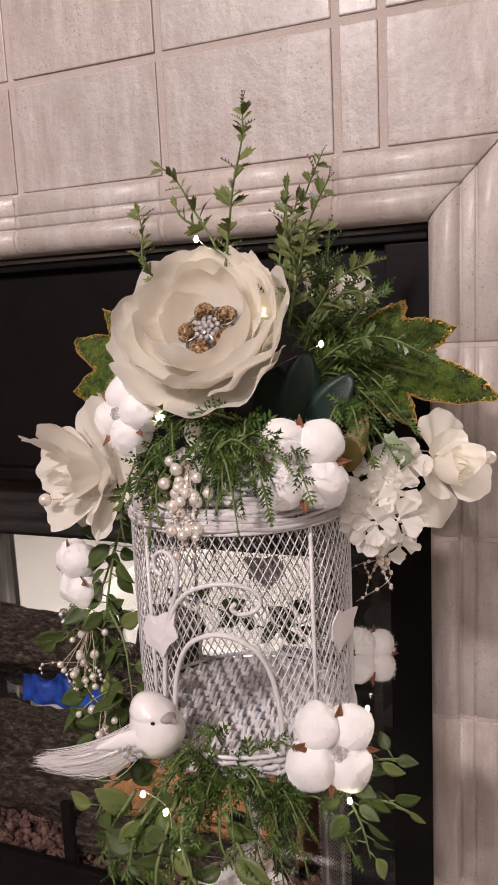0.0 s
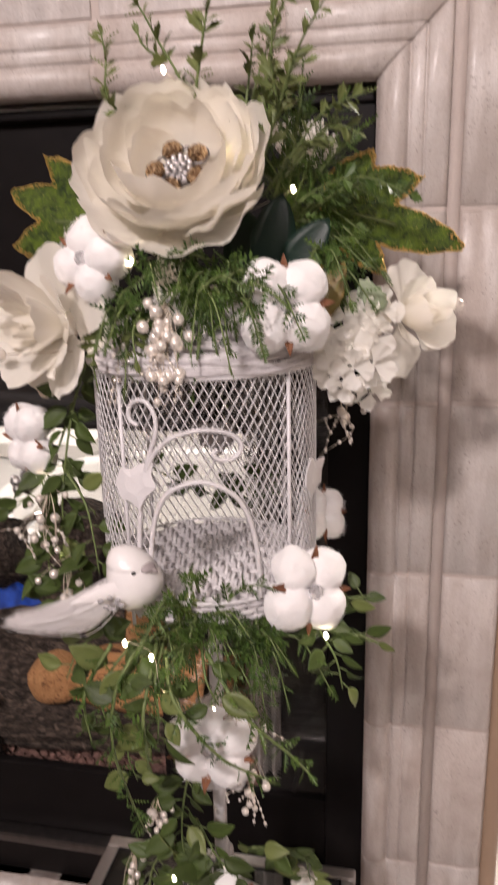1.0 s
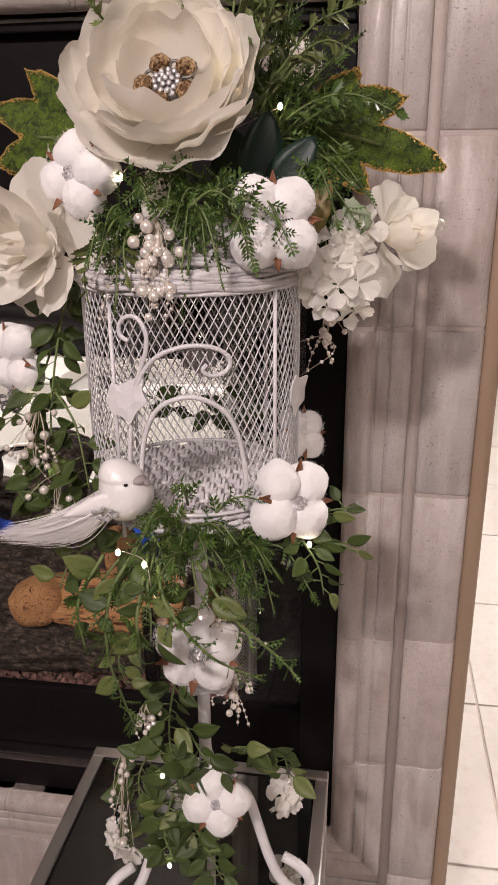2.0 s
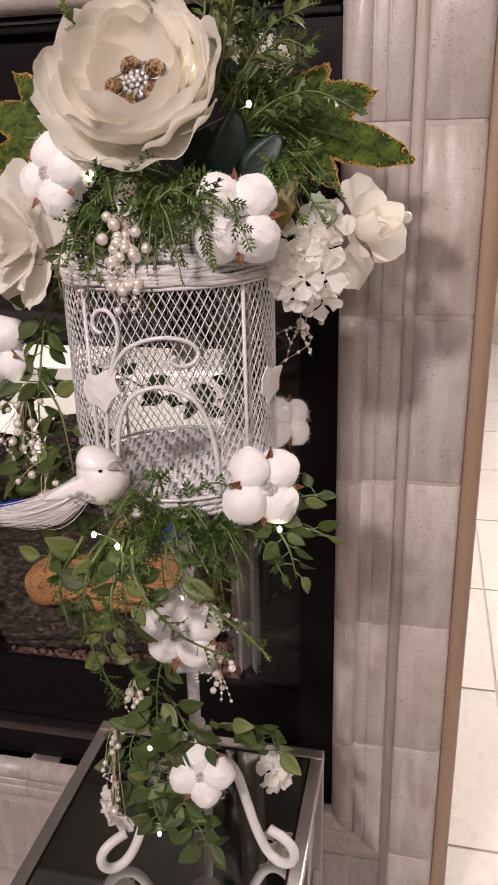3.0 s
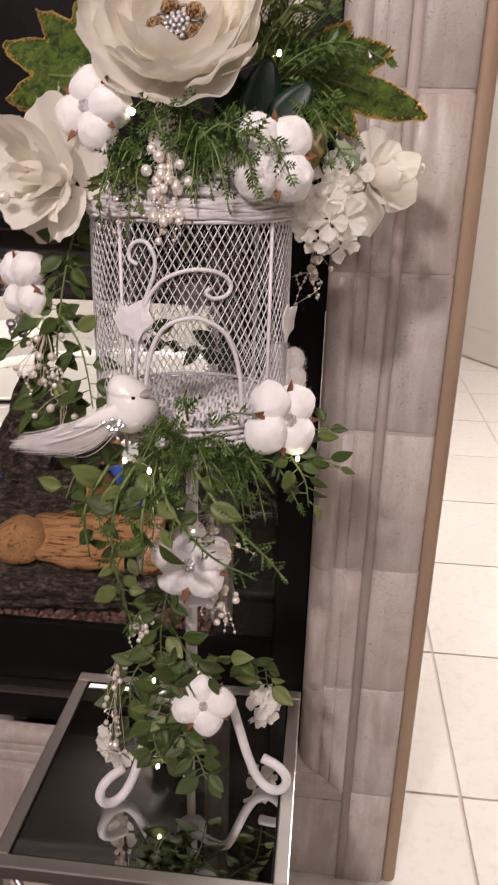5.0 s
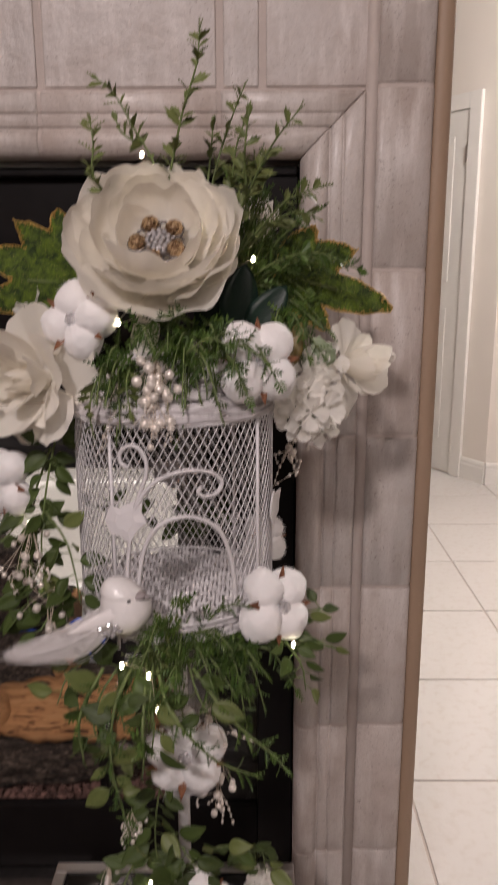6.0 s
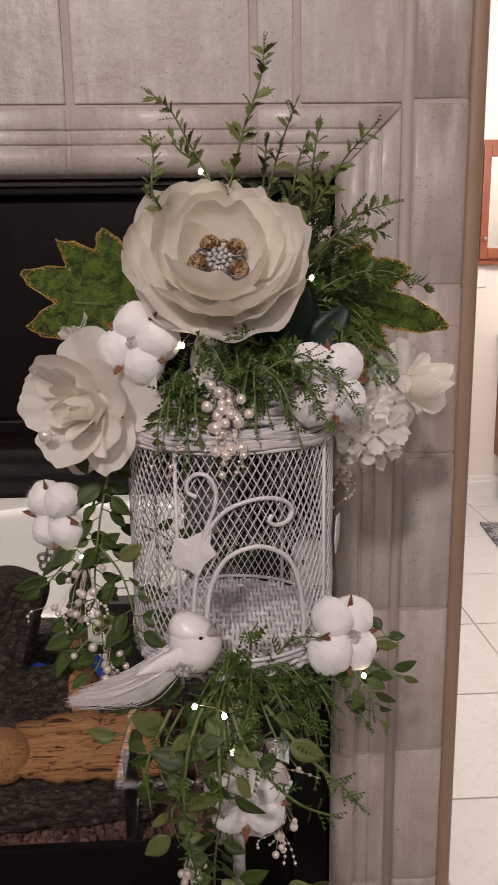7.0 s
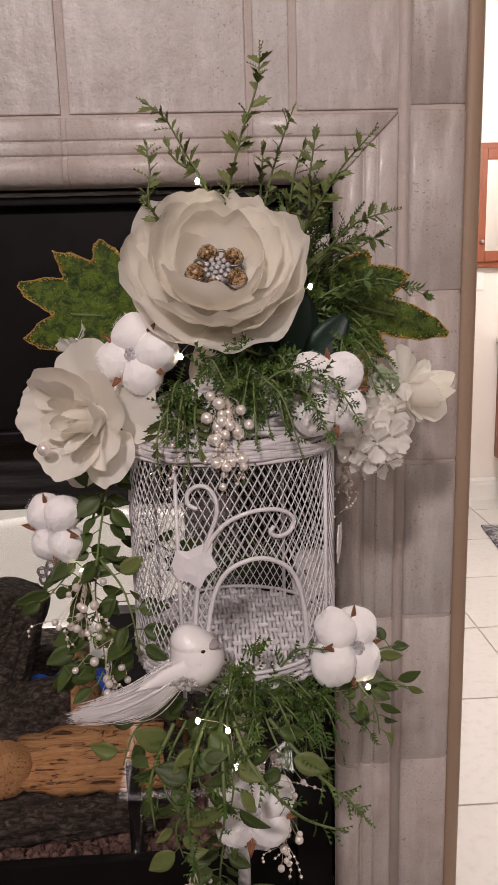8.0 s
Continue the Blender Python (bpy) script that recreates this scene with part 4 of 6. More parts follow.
part("leaf_stem", Geo().tube(curve_pts([on_cage(d, z, R + 0.003) for d, z in ((-19, 0.995), (-21, 0.97), (-22, 0.94), (-22, 0.912))], 16), 0.002, 8), WIRE, cage)


def ivy_outline(n, size):
    """Outline of a small uneven five-pointed metal leaf."""
    pts = [(-0.95, 0.15), (-0.62, 0.72), (-0.2, 0.58), (0.3, 0.72), (0.95, 0.85), (0.74, 0.25), (0.92, -0.2), (0.36, -0.5), (0.0, -0.95), (-0.35, -0.6), (-0.78, -0.45)]
    out = []
    for k in range(n):
        s = k / n * len(pts)
        i = int(s)
        a, b = Vector(pts[i % len(pts)]), Vector(pts[(i + 1) % len(pts)])
        p = a.lerp(b, s - i)
        out.append((p.x * size, p.y * size))
    return out[::-1]


def plate_leaf(m, size, parent, name="metal_leaf"):
    o = ivy_outline(40, size)
    vs = [(0, 0, 0.0012)] + [(0.5 * px, 0.5 * py, 0.0014) for px, py in o] + [(px, py, 0.0) for px, py in o] + [(px, py, -0.0012) for px, py in o] + [(0, 0, -0.0012)]
    n = 40
    fs = [(0, 1 + (k + 1) % n, 1 + k) for k in range(n)]
    for q in range(2):
        fs += [(1 + q * n + k, 1 + q * n + (k + 1) % n, 1 + (q + 1) * n + (k + 1) % n, 1 + (q + 1) * n + k) for k in range(n)]
    fs += [(3 * n + 1, 1 + 2 * n + k, 1 + 2 * n + (k + 1) % n) for k in range(n)]
    part(name, Geo().join(Geo().add(vs, fs), m), WIRE, parent, "white painted metal leaf", smooth=False)


for deg, z, tilt in ((-20, 1.012, 12), (76, 1.002, -6), (190, 1.0, 0)):
    p = on_cage(deg, z, R + 0.006)
    plate_leaf(aim(p, (0.25 * math.cos(radians(deg)), 0.1, 1 if tilt else 1), (math.sin(radians(deg)), -math.cos(radians(deg)), 0)) @ Matrix.Rotation(radians(tilt * 2), 4, "Z"), 0.0215, cage)

# woven floor of the cage
weave = Geo()
stake, row = 0.0088, 0.0120
cnt = int(R / stake)
for i in range(-cnt, cnt + 1):
    x = i * stake
    half = math.sqrt(max(0.0, (R - 0.002) ** 2 - x * x))
    if half < 0.01:
        continue
    nseg = max(6, int(half * 2 / 0.0024))
    for side in (-0.0021, 0.0021):
        pts = []
        for k in range(nseg + 1):
            y = -half + 2 * half * k / nseg
            pts.append((AX + x + side + 0.0007 * math.sin(k * 0.31 + i * 2.1), AY + y, CZ0 - 0.004 + 0.0042 * math.cos(math.pi * y / row + math.pi * i)))
        weave.tube(pts, rng.uniform(0.0017, 0.0021), 6, True)
cnt = int(R / row)
for i in range(-cnt - 1, cnt + 1):
    x = (i + 0.5) * row
    half = math.sqrt(max(0.0, (R - 0.002) ** 2 - x * x))
    if half < 0.01:
        continue
    nseg = max(8, int(half * 2 / 0.0024))
    weave.tube([(AX - half + 2 * half * k / nseg, AY + x + 0.0006 * math.sin(k * 0.9 + i),
                 CZ0 - 0.0045 - 0.0018 * math.cos(math.pi * (-half + 2 * half * k / nseg) / stake) * math.cos(math.pi * x / row)) for k in range(nseg + 1)], 0.0026, 6, True)
part("wicker_floor", weave, WICKER, cage, "woven white wicker floor", kind="stuff")
band = Geo()
for j in range(3):
    z = CZ0 - 0.006 - j * 0.0055
    band.tube([on_cage(d * 4.5, z, R - 0.001 + 0.0016 * math.cos(math.pi * (d + j))) for d in range(81)], 0.0027, 5, False)
for d in range(0, 360, 9):
    band.tube([on_cage(d, CZ0, R - 0.001), on_cage(d, CZ0 - 0.022, R - 0.001)], 0.002, 5)
part("wicker_band", band, WICKER, cage, "woven wicker base band", kind="stuff")
# wicker lid
lid = Geo()
for j in range(17):
    t = j / 16
    rr = R + 0.0035 - 0.066 * t ** 1.5
    z = CZ1 + 0.004 + 0.052 * t
    for q in range(2):
        ph = rng.uniform(0, 6)
        lid.tube([on_cage(d * 5, z + 0.0016 * math.sin(d * 0.55 + ph) + q * 0.001, rr + 0.0014 * math.cos(d * 0.55 + ph + q * 3.1)) for d in range(73)], rng.uniform(0.0018, 0.0025), 5, False)
part("lid", lid, WICKER, cage, "coiled white wicker lid")
part("lid_core", Geo().ball((AX, AY, CZ1 + 0.026), R - 0.026, R - 0.026, 0.022, 24, 10), WICKER, cage)
# stand
part("pole", Geo().tube([(AX, AY - 0.008, 0.545), (AX, AY - 0.006, 0.70), (AX, AY, 0.868)], 0.0068, 12), WIRE, cage)
part("hub", Geo().tube([(AX, AY - 0.008, 0.541), (AX, AY - 0.008, 0.548)], 0.019, 20), WIRE, cage)
part("base_plate", Geo().tube([(AX, AY, 0.862), (AX, AY, 0.869)], 0.028, 32), WIRE, cage)
prof = [(0.0, 0.549), (0.02, 0.553), (0.044, 0.555), (0.058, 0.545), (0.070, 0.515), (0.082, 0.482), (0.096, 0.455), (0.112, 0.4425), (0.128, 0.4445), (0.1375, 0.457), (0.136, 0.471), (0.124, 0.480), (0.104, 0.484)]
for deg in (-19, -135, 101):
    c, s = math.cos(radians(deg)), math.sin(radians(deg))
    part("scroll_foot", Geo().tube(curve_pts([(AX + c * r * 0.92, AY - 0.008 + s * r * 0.92, z) for r, z in prof], 50), 0.0056, 10), WIRE, cage)
plate_leaf(aim((AX + 0.005, AY - 0.022, 0.692), (0.05, 0.02, -1), (0, -1, 0.2)), 0.030, cage)

# ---- flowers ----


def cup_petal(L, half, phi0, phi1, r0, ruffle, seed, n=14, mcount=27, round_k=0.32, lift=0.0):
    """A petal round the +z axis: it runs outwards and bends up by phi (degrees) along its length."""
    rows = []
    for i in range(n):
        s = i / (n - 1)
        row = []
        for j in range(mcount):
            u = -1 + 2 * j / (mcount - 1)
            se = s * (1 - round_k * abs(u) ** 2.6) * (1 + 0.05 * noise.noise(Vector((u * 4.5 + seed * 2.0, seed, 0.0))))
            rho, h, steps = r0, lift, 10
            for k in range(steps):
                ph = radians(phi0 + (phi1 - phi0) * (k + 0.5) / steps * se)
                rho += math.cos(ph) * L * se / steps
                h += math.sin(ph) * L * se / steps
            ww = half * (0.45 + 0.55 * math.sin(min(1.0, se * 1.25) * math.pi / 2))
            az = u * ww
            nz = noise.noise(Vector((u * 2.2 + seed, s * 2.0, seed * 1.7)))
            edge_w = ruffle * s ** 2.2 * (noise.noise(Vector((u * 3.4, seed * 3.1, s * 0.8))) * 1.3 + 0.10 * math.sin(u * 7 + seed) + 0.16 * noise.noise(Vector((u * 7.0, seed * 1.9, s))))
            rho2 = rho * (1 + 0.06 * nz * s)
            crumple = 0.16 * ruffle * s * noise.noise(Vector((u * 5.0 + seed * 4.0, s * 2.2, seed)))
            row.append((rho2 * math.sin(az), rho2 * math.cos(az), h + edge_w + crumple))
        rows.append(row)
    return Geo().skin(rows)


def bloom(name, loc, axis, rings, mat, label, category, up=(0, 0, 1)):
    t = thing(name, loc, label, category)
    y = Vector(axis).normalized()
    m = Matrix.Translation(loc) @ y.to_track_quat("Z", "Y").to_matrix().to_4x4()
    seed = 1.0 + abs(loc[0]) * 10
    for n, L, half, p0, p1, r0, ruf, lift in rings:
        a0 = rng.uniform(0, 6.28)
        for k in range(n):
            seed += 0.73
            a = a0 + 2 * math.pi * k / n + rng.uniform(-0.12, 0.12)
            g = cup_petal(L * rng.uniform(0.88, 1.08), half * rng.uniform(0.85, 1.15), p0 + rng.uniform(-6, 6), p1 + rng.uniform(-14, 14), r0, ruf * rng.uniform(0.8, 1.5), seed, lift=lift)
            part("petal", Geo().join(g, m @ Matrix.Rotation(a, 4, "Z")), mat, t)
    return t, m


peony, pm = bloom("peony", (-0.228, 0.606, 1.234), (-0.03, -0.82, 0.57), [
    (6, 0.099, 0.86, 0, 72, 0.004, 0.009, -0.006),
    (6, 0.098, 0.90, 4, 80, 0.004, 0.010, -0.004),
    (5, 0.092, 1.02, 8, 88, 0.004, 0.009, -0.002),
    (5, 0.083, 1.06, 10, 96, 0.004, 0.008, 0.001),
    (5, 0.070, 1.14, 10, 96, 0.003, 0.006, 0.004)], PETAL, "large cream silk peony with a jewelled centre", "flower")
part("petal", Geo().join(cup_petal(0.090, 0.20, 2, -40, 0.004, 0.005, 5.9), pm @ Matrix.Rotation(radians(168), 4, "Z")), PETAL, peony, "loose petal turned down")
brooch = thing("brooch", pm @ Vector((0, 0, 0.03)), "amber and clear rhinestone brooch in the peony", "brooch")
bz = 0.030
loop = Geo().tube([(0.0050 * math.cos(q * 0.6283), 0.0050 * math.sin(q * 0.6283), 0) for q in range(11)], 0.0014, 5, False).mesh("loop", STEEL_DARK, True)
ring = Geo().tube([(0.0085 * math.cos(q * 0.6283), 0.0085 * math.sin(q * 0.6283), 0) for q in range(11)], 0.0012, 5, False).mesh("setting", STEEL_DARK, True)
for k in range(5):
    a = 2 * math.pi * k / 5 + 0.75
    c = Vector((0.0185 * math.cos(a), 0.0185 * math.sin(a), bz))
    gem = Geo().ball((0, 0, 0.001), 0.0086, 0.0086, 0.0066, 9, 6)
    part("amber_stone", Geo().join(gem, pm @ Matrix.Translation(c) @ Matrix.Rotation(k * 0.7, 4, "Z")), AMBER, brooch, "faceted amber stone", smooth=False)
    piece("setting", ring, brooch, pm @ Matrix.Translation(c - Vector((0, 0, 0.001))), "dark metal setting")
    b2 = a + math.pi / 5
    piece("loop", loop, brooch, pm @ pose(0.017 * math.cos(b2), 0.017 * math.sin(b2), bz - 0.002), "dark metal loop")
stone = Geo().ball((0, 0, 0), 0.0024, 0.0024, 0.0018, 7, 4).mesh("rhinestone", STONE, False)
for rad, cnt in ((0.0, 1), (0.0048, 6), (0.0095, 11)):
    for k in range(cnt):
        a = 2 * math.pi * k / max(1, cnt) + rad * 40
        piece("rhinestone", stone, brooch, pm @ pose(rad * math.cos(a), rad * math.sin(a), bz + 0.005 - rad * 0.25))
part("brooch_back", Geo().join(Geo().ball((0, 0, bz - 0.004), 0.016, 0.016, 0.006, 14, 6), pm), STEEL_DARK, brooch)

rose, rm = bloom("gardenia", (-0.334, 0.590, 1.128), (-0.46, -0.86, 0.06), [
    (5, 0.073, 0.76, 26, 14, 0.003, 0.004, 0.000),
    (5, 0.067, 0.82, 42, 48, 0.003, 0.004, 0.003),
    (4, 0.061, 0.84, 56, 84, 0.003, 0.003, 0.005),
    (3, 0.055, 1.15, 62, 100, 0.003, 0.002, 0.008),
    (3, 0.047, 1.30, 70, 118, 0.003, 0.001, 0.010)], PETAL_WARM, "ivory silk gardenia with long curled petals", "flower")
part("bud", Geo().join(Geo().ball((0, 0, 0.022), 0.0125, 0.0115, 0.024, 20, 14, 0.08, 90), rm), PETAL_WARM, rose, "tight folded bud")
part("calyx", Geo().join(Geo().ball((0, 0, 0.004), 0.014, 0.014, 0.009, 16, 8), rm), PETAL_WARM, rose)
part("tall_petal", Geo().join(cup_petal(0.068, 0.34, 20, 40, 0.003, 0.004, 4.4), Matrix.Translation((-0.350, 0.566, 1.130)) @ aim((0, 0, 0), (-0.20, -0.42, 1), (-0.3, -1, 0.2)).to_3x3().to_4x4()), PETAL_WARM, rose, "upright curled petal")
wrose, wm = bloom("white_rose", (-0.058, 0.640, 1.130), (0.62, -0.72, 0.18), [
    (4, 0.050, 0.66, 26, -26, 0.003, 0.003, 0.000),
    (3, 0.046, 0.90, 48, 40, 0.003, 0.002, 0.002),
    (3, 0.057, 1.30, 50, 112, 0.003, 0.0015, 0.004),
    (3, 0.044, 1.30, 62, 122, 0.003, 0.001, 0.006)], PETAL_WARM, "ivory silk rose bud beside the hydrangea", "flower")
bloom("white_rose", (-0.151, 0.695, 1.262), (0.35, -0.45, 0.8), [
    (5, 0.042, 0.6, 10, 60, 0.003, 0.006, 0.0), (5, 0.036, 0.66, 30, 85, 0.003, 0.005, 0.003), (4, 0.026, 0.8, 45, 100, 0.003, 0.003, 0.005)], PETAL_WHITE, "white silk rose behind the peony", "flower")


# cotton heads
def cotton(loc, axis, size, label, lobes=4, spin=0.4, bead=True):
    t = thing("cotton_flower", loc, label, "cotton flower", "cotton flowers")
    m = Matrix.Translation(loc) @ Vector(axis).normalized().to_track_quat("Z", "Y").to_matrix().to_4x4() @ Matrix.Rotation(spin, 4, "Z")
    for k in range(lobes):
        a = 2 * math.pi * k / lobes + rng.uniform(-0.15, 0.15)
        wide = 1.0 if lobes < 5 else 0.86
        c = Vector((math.cos(a) * size * 0.51, math.sin(a) * size * 0.51, rng.uniform(-0.10, 0.08) * size))
        r = size * rng.uniform(0.52, 0.60) * wide
        off = rng.uniform(0, 9)
        local = Geo().ball((0, 0, 0), r * 1.10, r * 0.96, r * 0.95, 32, 24, 0.05, 55)
        puffs = []
        for p in local.v:
            p = Vector(p)
            taper = 1.0 - 0.16 * max(0.0, -p.x / r)
            bulge = 1 + 0.12 * noise.noise(p * 60 + Vector((off, 0, 0))) + 0.05 * noise.noise(p * 170) + 0.03 * noise.noise(p * 520)
            puffs.append(tuple(Vector((p.x, p.y * taper, p.z * taper)) * bulge))
        local.v = puffs
        # loose fibres standing off the boll
        for q in range(750):
            d = Vector((rng.gauss(0, 1), rng.gauss(0, 1), rng.gauss(0.2, 1))).normalized()
            p0 = Vector((d.x * r * 1.02, d.y * r * 0.90, d.z * r * 0.90))
            bend = Vector((rng.uniform(-1, 1), rng.uniform(-1, 1), rng.uniform(-1, 1))) * 0.0016
            ln = rng.uniform(0.0008, 0.0028)
            local.tube([p0, p0 + d * ln * 0.6 + bend * 0.4, p0 + d * ln + bend], 0.00008, 3, False)
        g = Geo().join(local, m @ Matrix.Translation(c) @ Matrix.Rotation(a, 4, "Z"))
        part("boll", g, COTTON, t)
        h = leaf_geo(size * 0.98, size * 0.26, 6, 0, 0.7, -0.12, 0.0008, 1.2)
        a2 = a + math.pi / lobes
        part("husk", Geo().join(h, m @ Matrix.Rotation(a2 - math.pi / 2, 4, "Z") @ Matrix.Translation((0, size * 0.08, size * 0.02)) @ pose(0, 0, 0, 6, 0, 0)), HUSK, t, "dry brown husk tip")
    if bead:
        bd = Geo()
        for q in range(7):
            a = q * 1.05
            rr = 0.0 if q == 0 else size * 0.10
            bd.ball((rr * math.cos(a), rr * math.sin(a), size * 0.42 - rr * 0.25), size * 0.088, None, None, 7, 4)
        part("bead", Geo().join(bd, m), STONE, t, "clear faceted bead", smooth=False)
    return t


cotton((-0.142, 0.546, 1.148), (0.34, -0.90, 0.22), 0.036, "white cotton flower with bead above the cage", 4, 0.75)
cotton((-0.299, 0.562, 1.183), (-0.30, -0.9, 0.2), 0.032, "white cotton flower beside the peony", 4, 0.25)
cotton((-0.125, 0.547, 0.919), (0.60, -0.76, 0.18), 0.036, "white cotton flower at the cage base", 4, 0.55)
cotton((-0.214, 0.558, 0.751), (0.03, -0.95, 0.28), 0.041, "white cotton flower on the stand pole", 5, 0.3)
cotton((-0.198, 0.545, 0.581), (0.12, -0.88, 0.42), 0.031, "white cotton flower with open brown husk", 4, 0.2)
cotton((-0.384, 0.592, 1.026), (-0.5, -0.8, 0.05), 0.033, "white cotton flower among the vine leaves", 4, 0.9, False)
cotton((-0.132, 0.712, 0.922), (0.55, -0.45, 0.3), 0.029, "white cotton flower behind the cage", 4, 0.5, False)

# hydrangea clusters
fl = Geo()
for k in range(4):
    a = k * math.pi / 2
    p = cup_petal(0.0172, 0.66, 6, 34, 0.0006, 0.0034, 3.3 + k, 8, 11, 0.25)
    fl.join(p, Matrix.Rotation(a, 4, "Z"))
fl.ball((0, 0, 0.001), 0.0016, None, None, 6, 4)
FLORET = fl.mesh("floret", PETAL_WHITE, True)


def hydrangea(loc, axis, radius, n, label, squash=0.8):
    t = thing("hydrangea", loc, label, "flower")
    ax = Vector(axis).normalized()
    st = Geo()
    for k in range(n):
        d = Vector((rng.gauss(0, 1), rng.gauss(0, 1), rng.gauss(0, 1))).normalized()
        if d.dot(ax) < -0.1:
            d = -d
        p = Vector(loc) + d * radius * rng.uniform(0.75, 1.05)
        q = (d * 0.7 + ax * 0.6 + Vector((rng.uniform(-.3, .3), rng.uniform(-.3, .1), rng.uniform(-.3, .3)))).normalized()
        piece("floret", FLORET, t, Matrix.Translation(p) @ q.to_track_quat("Z", "Y").to_matrix().to_4x4() @ Matrix.Rotation(rng.uniform(0, 6.28), 4, "Z") @ Matrix.Scale(rng.uniform(0.8, 1.2), 4))
        st.tube([Vector(loc) - ax * radius * 0.4, p], 0.0006, 4)
    part("stalk", st, STEM, t)


hydrangea((-0.093, 0.605, 1.095), (0.25, -0.9, 0.05), 0.026, 14, "white silk hydrangea cluster by the cage lid")
hydrangea((-0.085, 0.610, 1.130), (0.2, -0.9, 0.3), 0.020, 7, "white silk hydrangea florets under a leaf")
hydrangea((-0.140, 0.650, 0.500), (0.5, -0.6, 0.3), 0.016, 9, "small white silk blossoms by the stand foot")
hydrangea((-0.298, 0.562, 0.500), (-0.4, -0.85, 0.1), 0.018, 8, "white silk blossoms by the stand foot")
hydrangea((-0.355, 0.64, 1.185), (-0.3, -0.8, 0.3), 0.010, 3, "small white silk blossom behind the gardenia")


# glitter leaves
def glitter_leaf(base, tipdir, face, size, lobes, label, curl=0.10):
    """A lobed leaf fanning out from its stalk: each lobe is an angle, a length and a half width in degrees."""
    t = thing("glitter_leaf", base, label, "leaf", "glitter leaves")
    m = aim(base, tipdir, face, size)
    rows, rim = [], []
    N = 96
    lo, hi = lobes[0][0] - 46, lobes[-1][0] + 46
    for k in range(N + 1):
        a = lo + (hi - lo) * k / N
        r = 0.10
        for la, lr, lw in lobes:
            d = abs(a - la) / lw
            r = max(r, lr * (1 - 0.52 * d ** 1.1) if d < 1.5 else 0)
        r *= 1 + 0.02 * math.sin(a * 0.9)
        row = []
        for q in range(9):
            f = q / 8
            px, py = r * f * math.sin(radians(a)), r * f * math.cos(radians(a))
            row.append((px, py, -curl * (px * px + py * py) + 0.030 * math.cos(radians(a * 7)) * f + 0.012 * math.sin(radians(a * 23)) * f * (1 - f)))
        rows.append(row)
        rim.append(row[-1])
    part("blade", Geo().join(Geo().sheet(rows, 0.008), m), GLITTER, t)
    rim = [rows[0][1]] + rim + [rows[-1][1]]
    rg = Geo().tube(rim, 0.006, 6, False)
    for k in range(700):
        i = rng.randrange(len(rim) - 1)
        p = Vector(rim[i]).lerp(Vector(rim[i + 1]), rng.random())
        rg.ball(p * rng.uniform(0.93, 1.01) + Vector((0, 0, rng.uniform(0, .014))), rng.uniform(0.005, 0.011), None, None, 4, 3)
    part("gold_edge", Geo().join(rg, m), GOLD, t, "gold glitter edging")
    part("stalk", Geo().join(Geo().tube([(0, -0.25, -0.02), (0, 0.5, 0.004)], 0.014, 6), m), STEM, t)


glitter_leaf((-0.306, 0.640, 1.212), (-1, 0.05, 0.06), (0.05, -1, 0.25), 0.118, ((-52, 0.58, 28), (-13, 0.90, 22), (14, 1.0, 19), (37, 0.84, 19), (62, 0.70, 24)), "green glitter leaf with gold edge behind the gardenia")
glitter_leaf((-0.122, 0.640, 1.222), (1, 0.02, -0.28), (0.1, -1, 0.35), 0.122, ((-66, 0.52, 28), (-34, 0.70, 24), (0, 1.0, 18), (32, 0.62, 24), (70, 0.48, 28)), "green glitter leaf with gold edge by the rose bud")

# broad dark leaves behind the peony
for b, d, f, L, Wd in (((-0.165, 0.60, 1.17), (0.25, -0.1, 1), (0.3, -1, 0.2), 0.062, 0.036), ((-0.150, 0.60, 1.165), (0.6, -0.1, 0.8), (0.2, -1, 0.4), 0.058, 0.032), ((-0.18, 0.61, 1.16), (-0.05, -0.1, 1), (0.2, -1, 0.2), 0.060, 0.040)):
    t = thing("magnolia_leaf", b, "dark glossy green leaf behind the peony", "leaf", "magnolia leaves")
    part("blade", Geo().join(leaf_geo(L, Wd, 10, 0, 0.2, 0.15), aim(b, d, f)), DARK_LEAF, t)
t = thing("turning_leaf", (-0.115, 0.585, 1.135), "olive and rust coloured leaf beside cotton", "leaf")
part("blade", Geo().join(leaf_geo(0.046, 0.022, 10, 0.05, 0.3, 0.2), aim((-0.118, 0.585, 1.135), (0.35, -0.05, 1), (-0.1, -1, 0.3))), AUTUMN, t)
for b, d in (((-0.088, 0.60, 1.135), (0.15, -0.2, 1)), ((-0.070, 0.60, 1.14), (-0.5, -0.3, 0.7))):
    t = thing("variegated_leaf", b, "pale variegated ivy leaf by the hydrangea", "leaf", "variegated leaves")
    part("blade", Geo().join(leaf_geo(0.030, 0.017, 9, 0.12, 0.25, 0.3), aim(b, d, (0, -1, 0.3))), VARIEGATED, t)


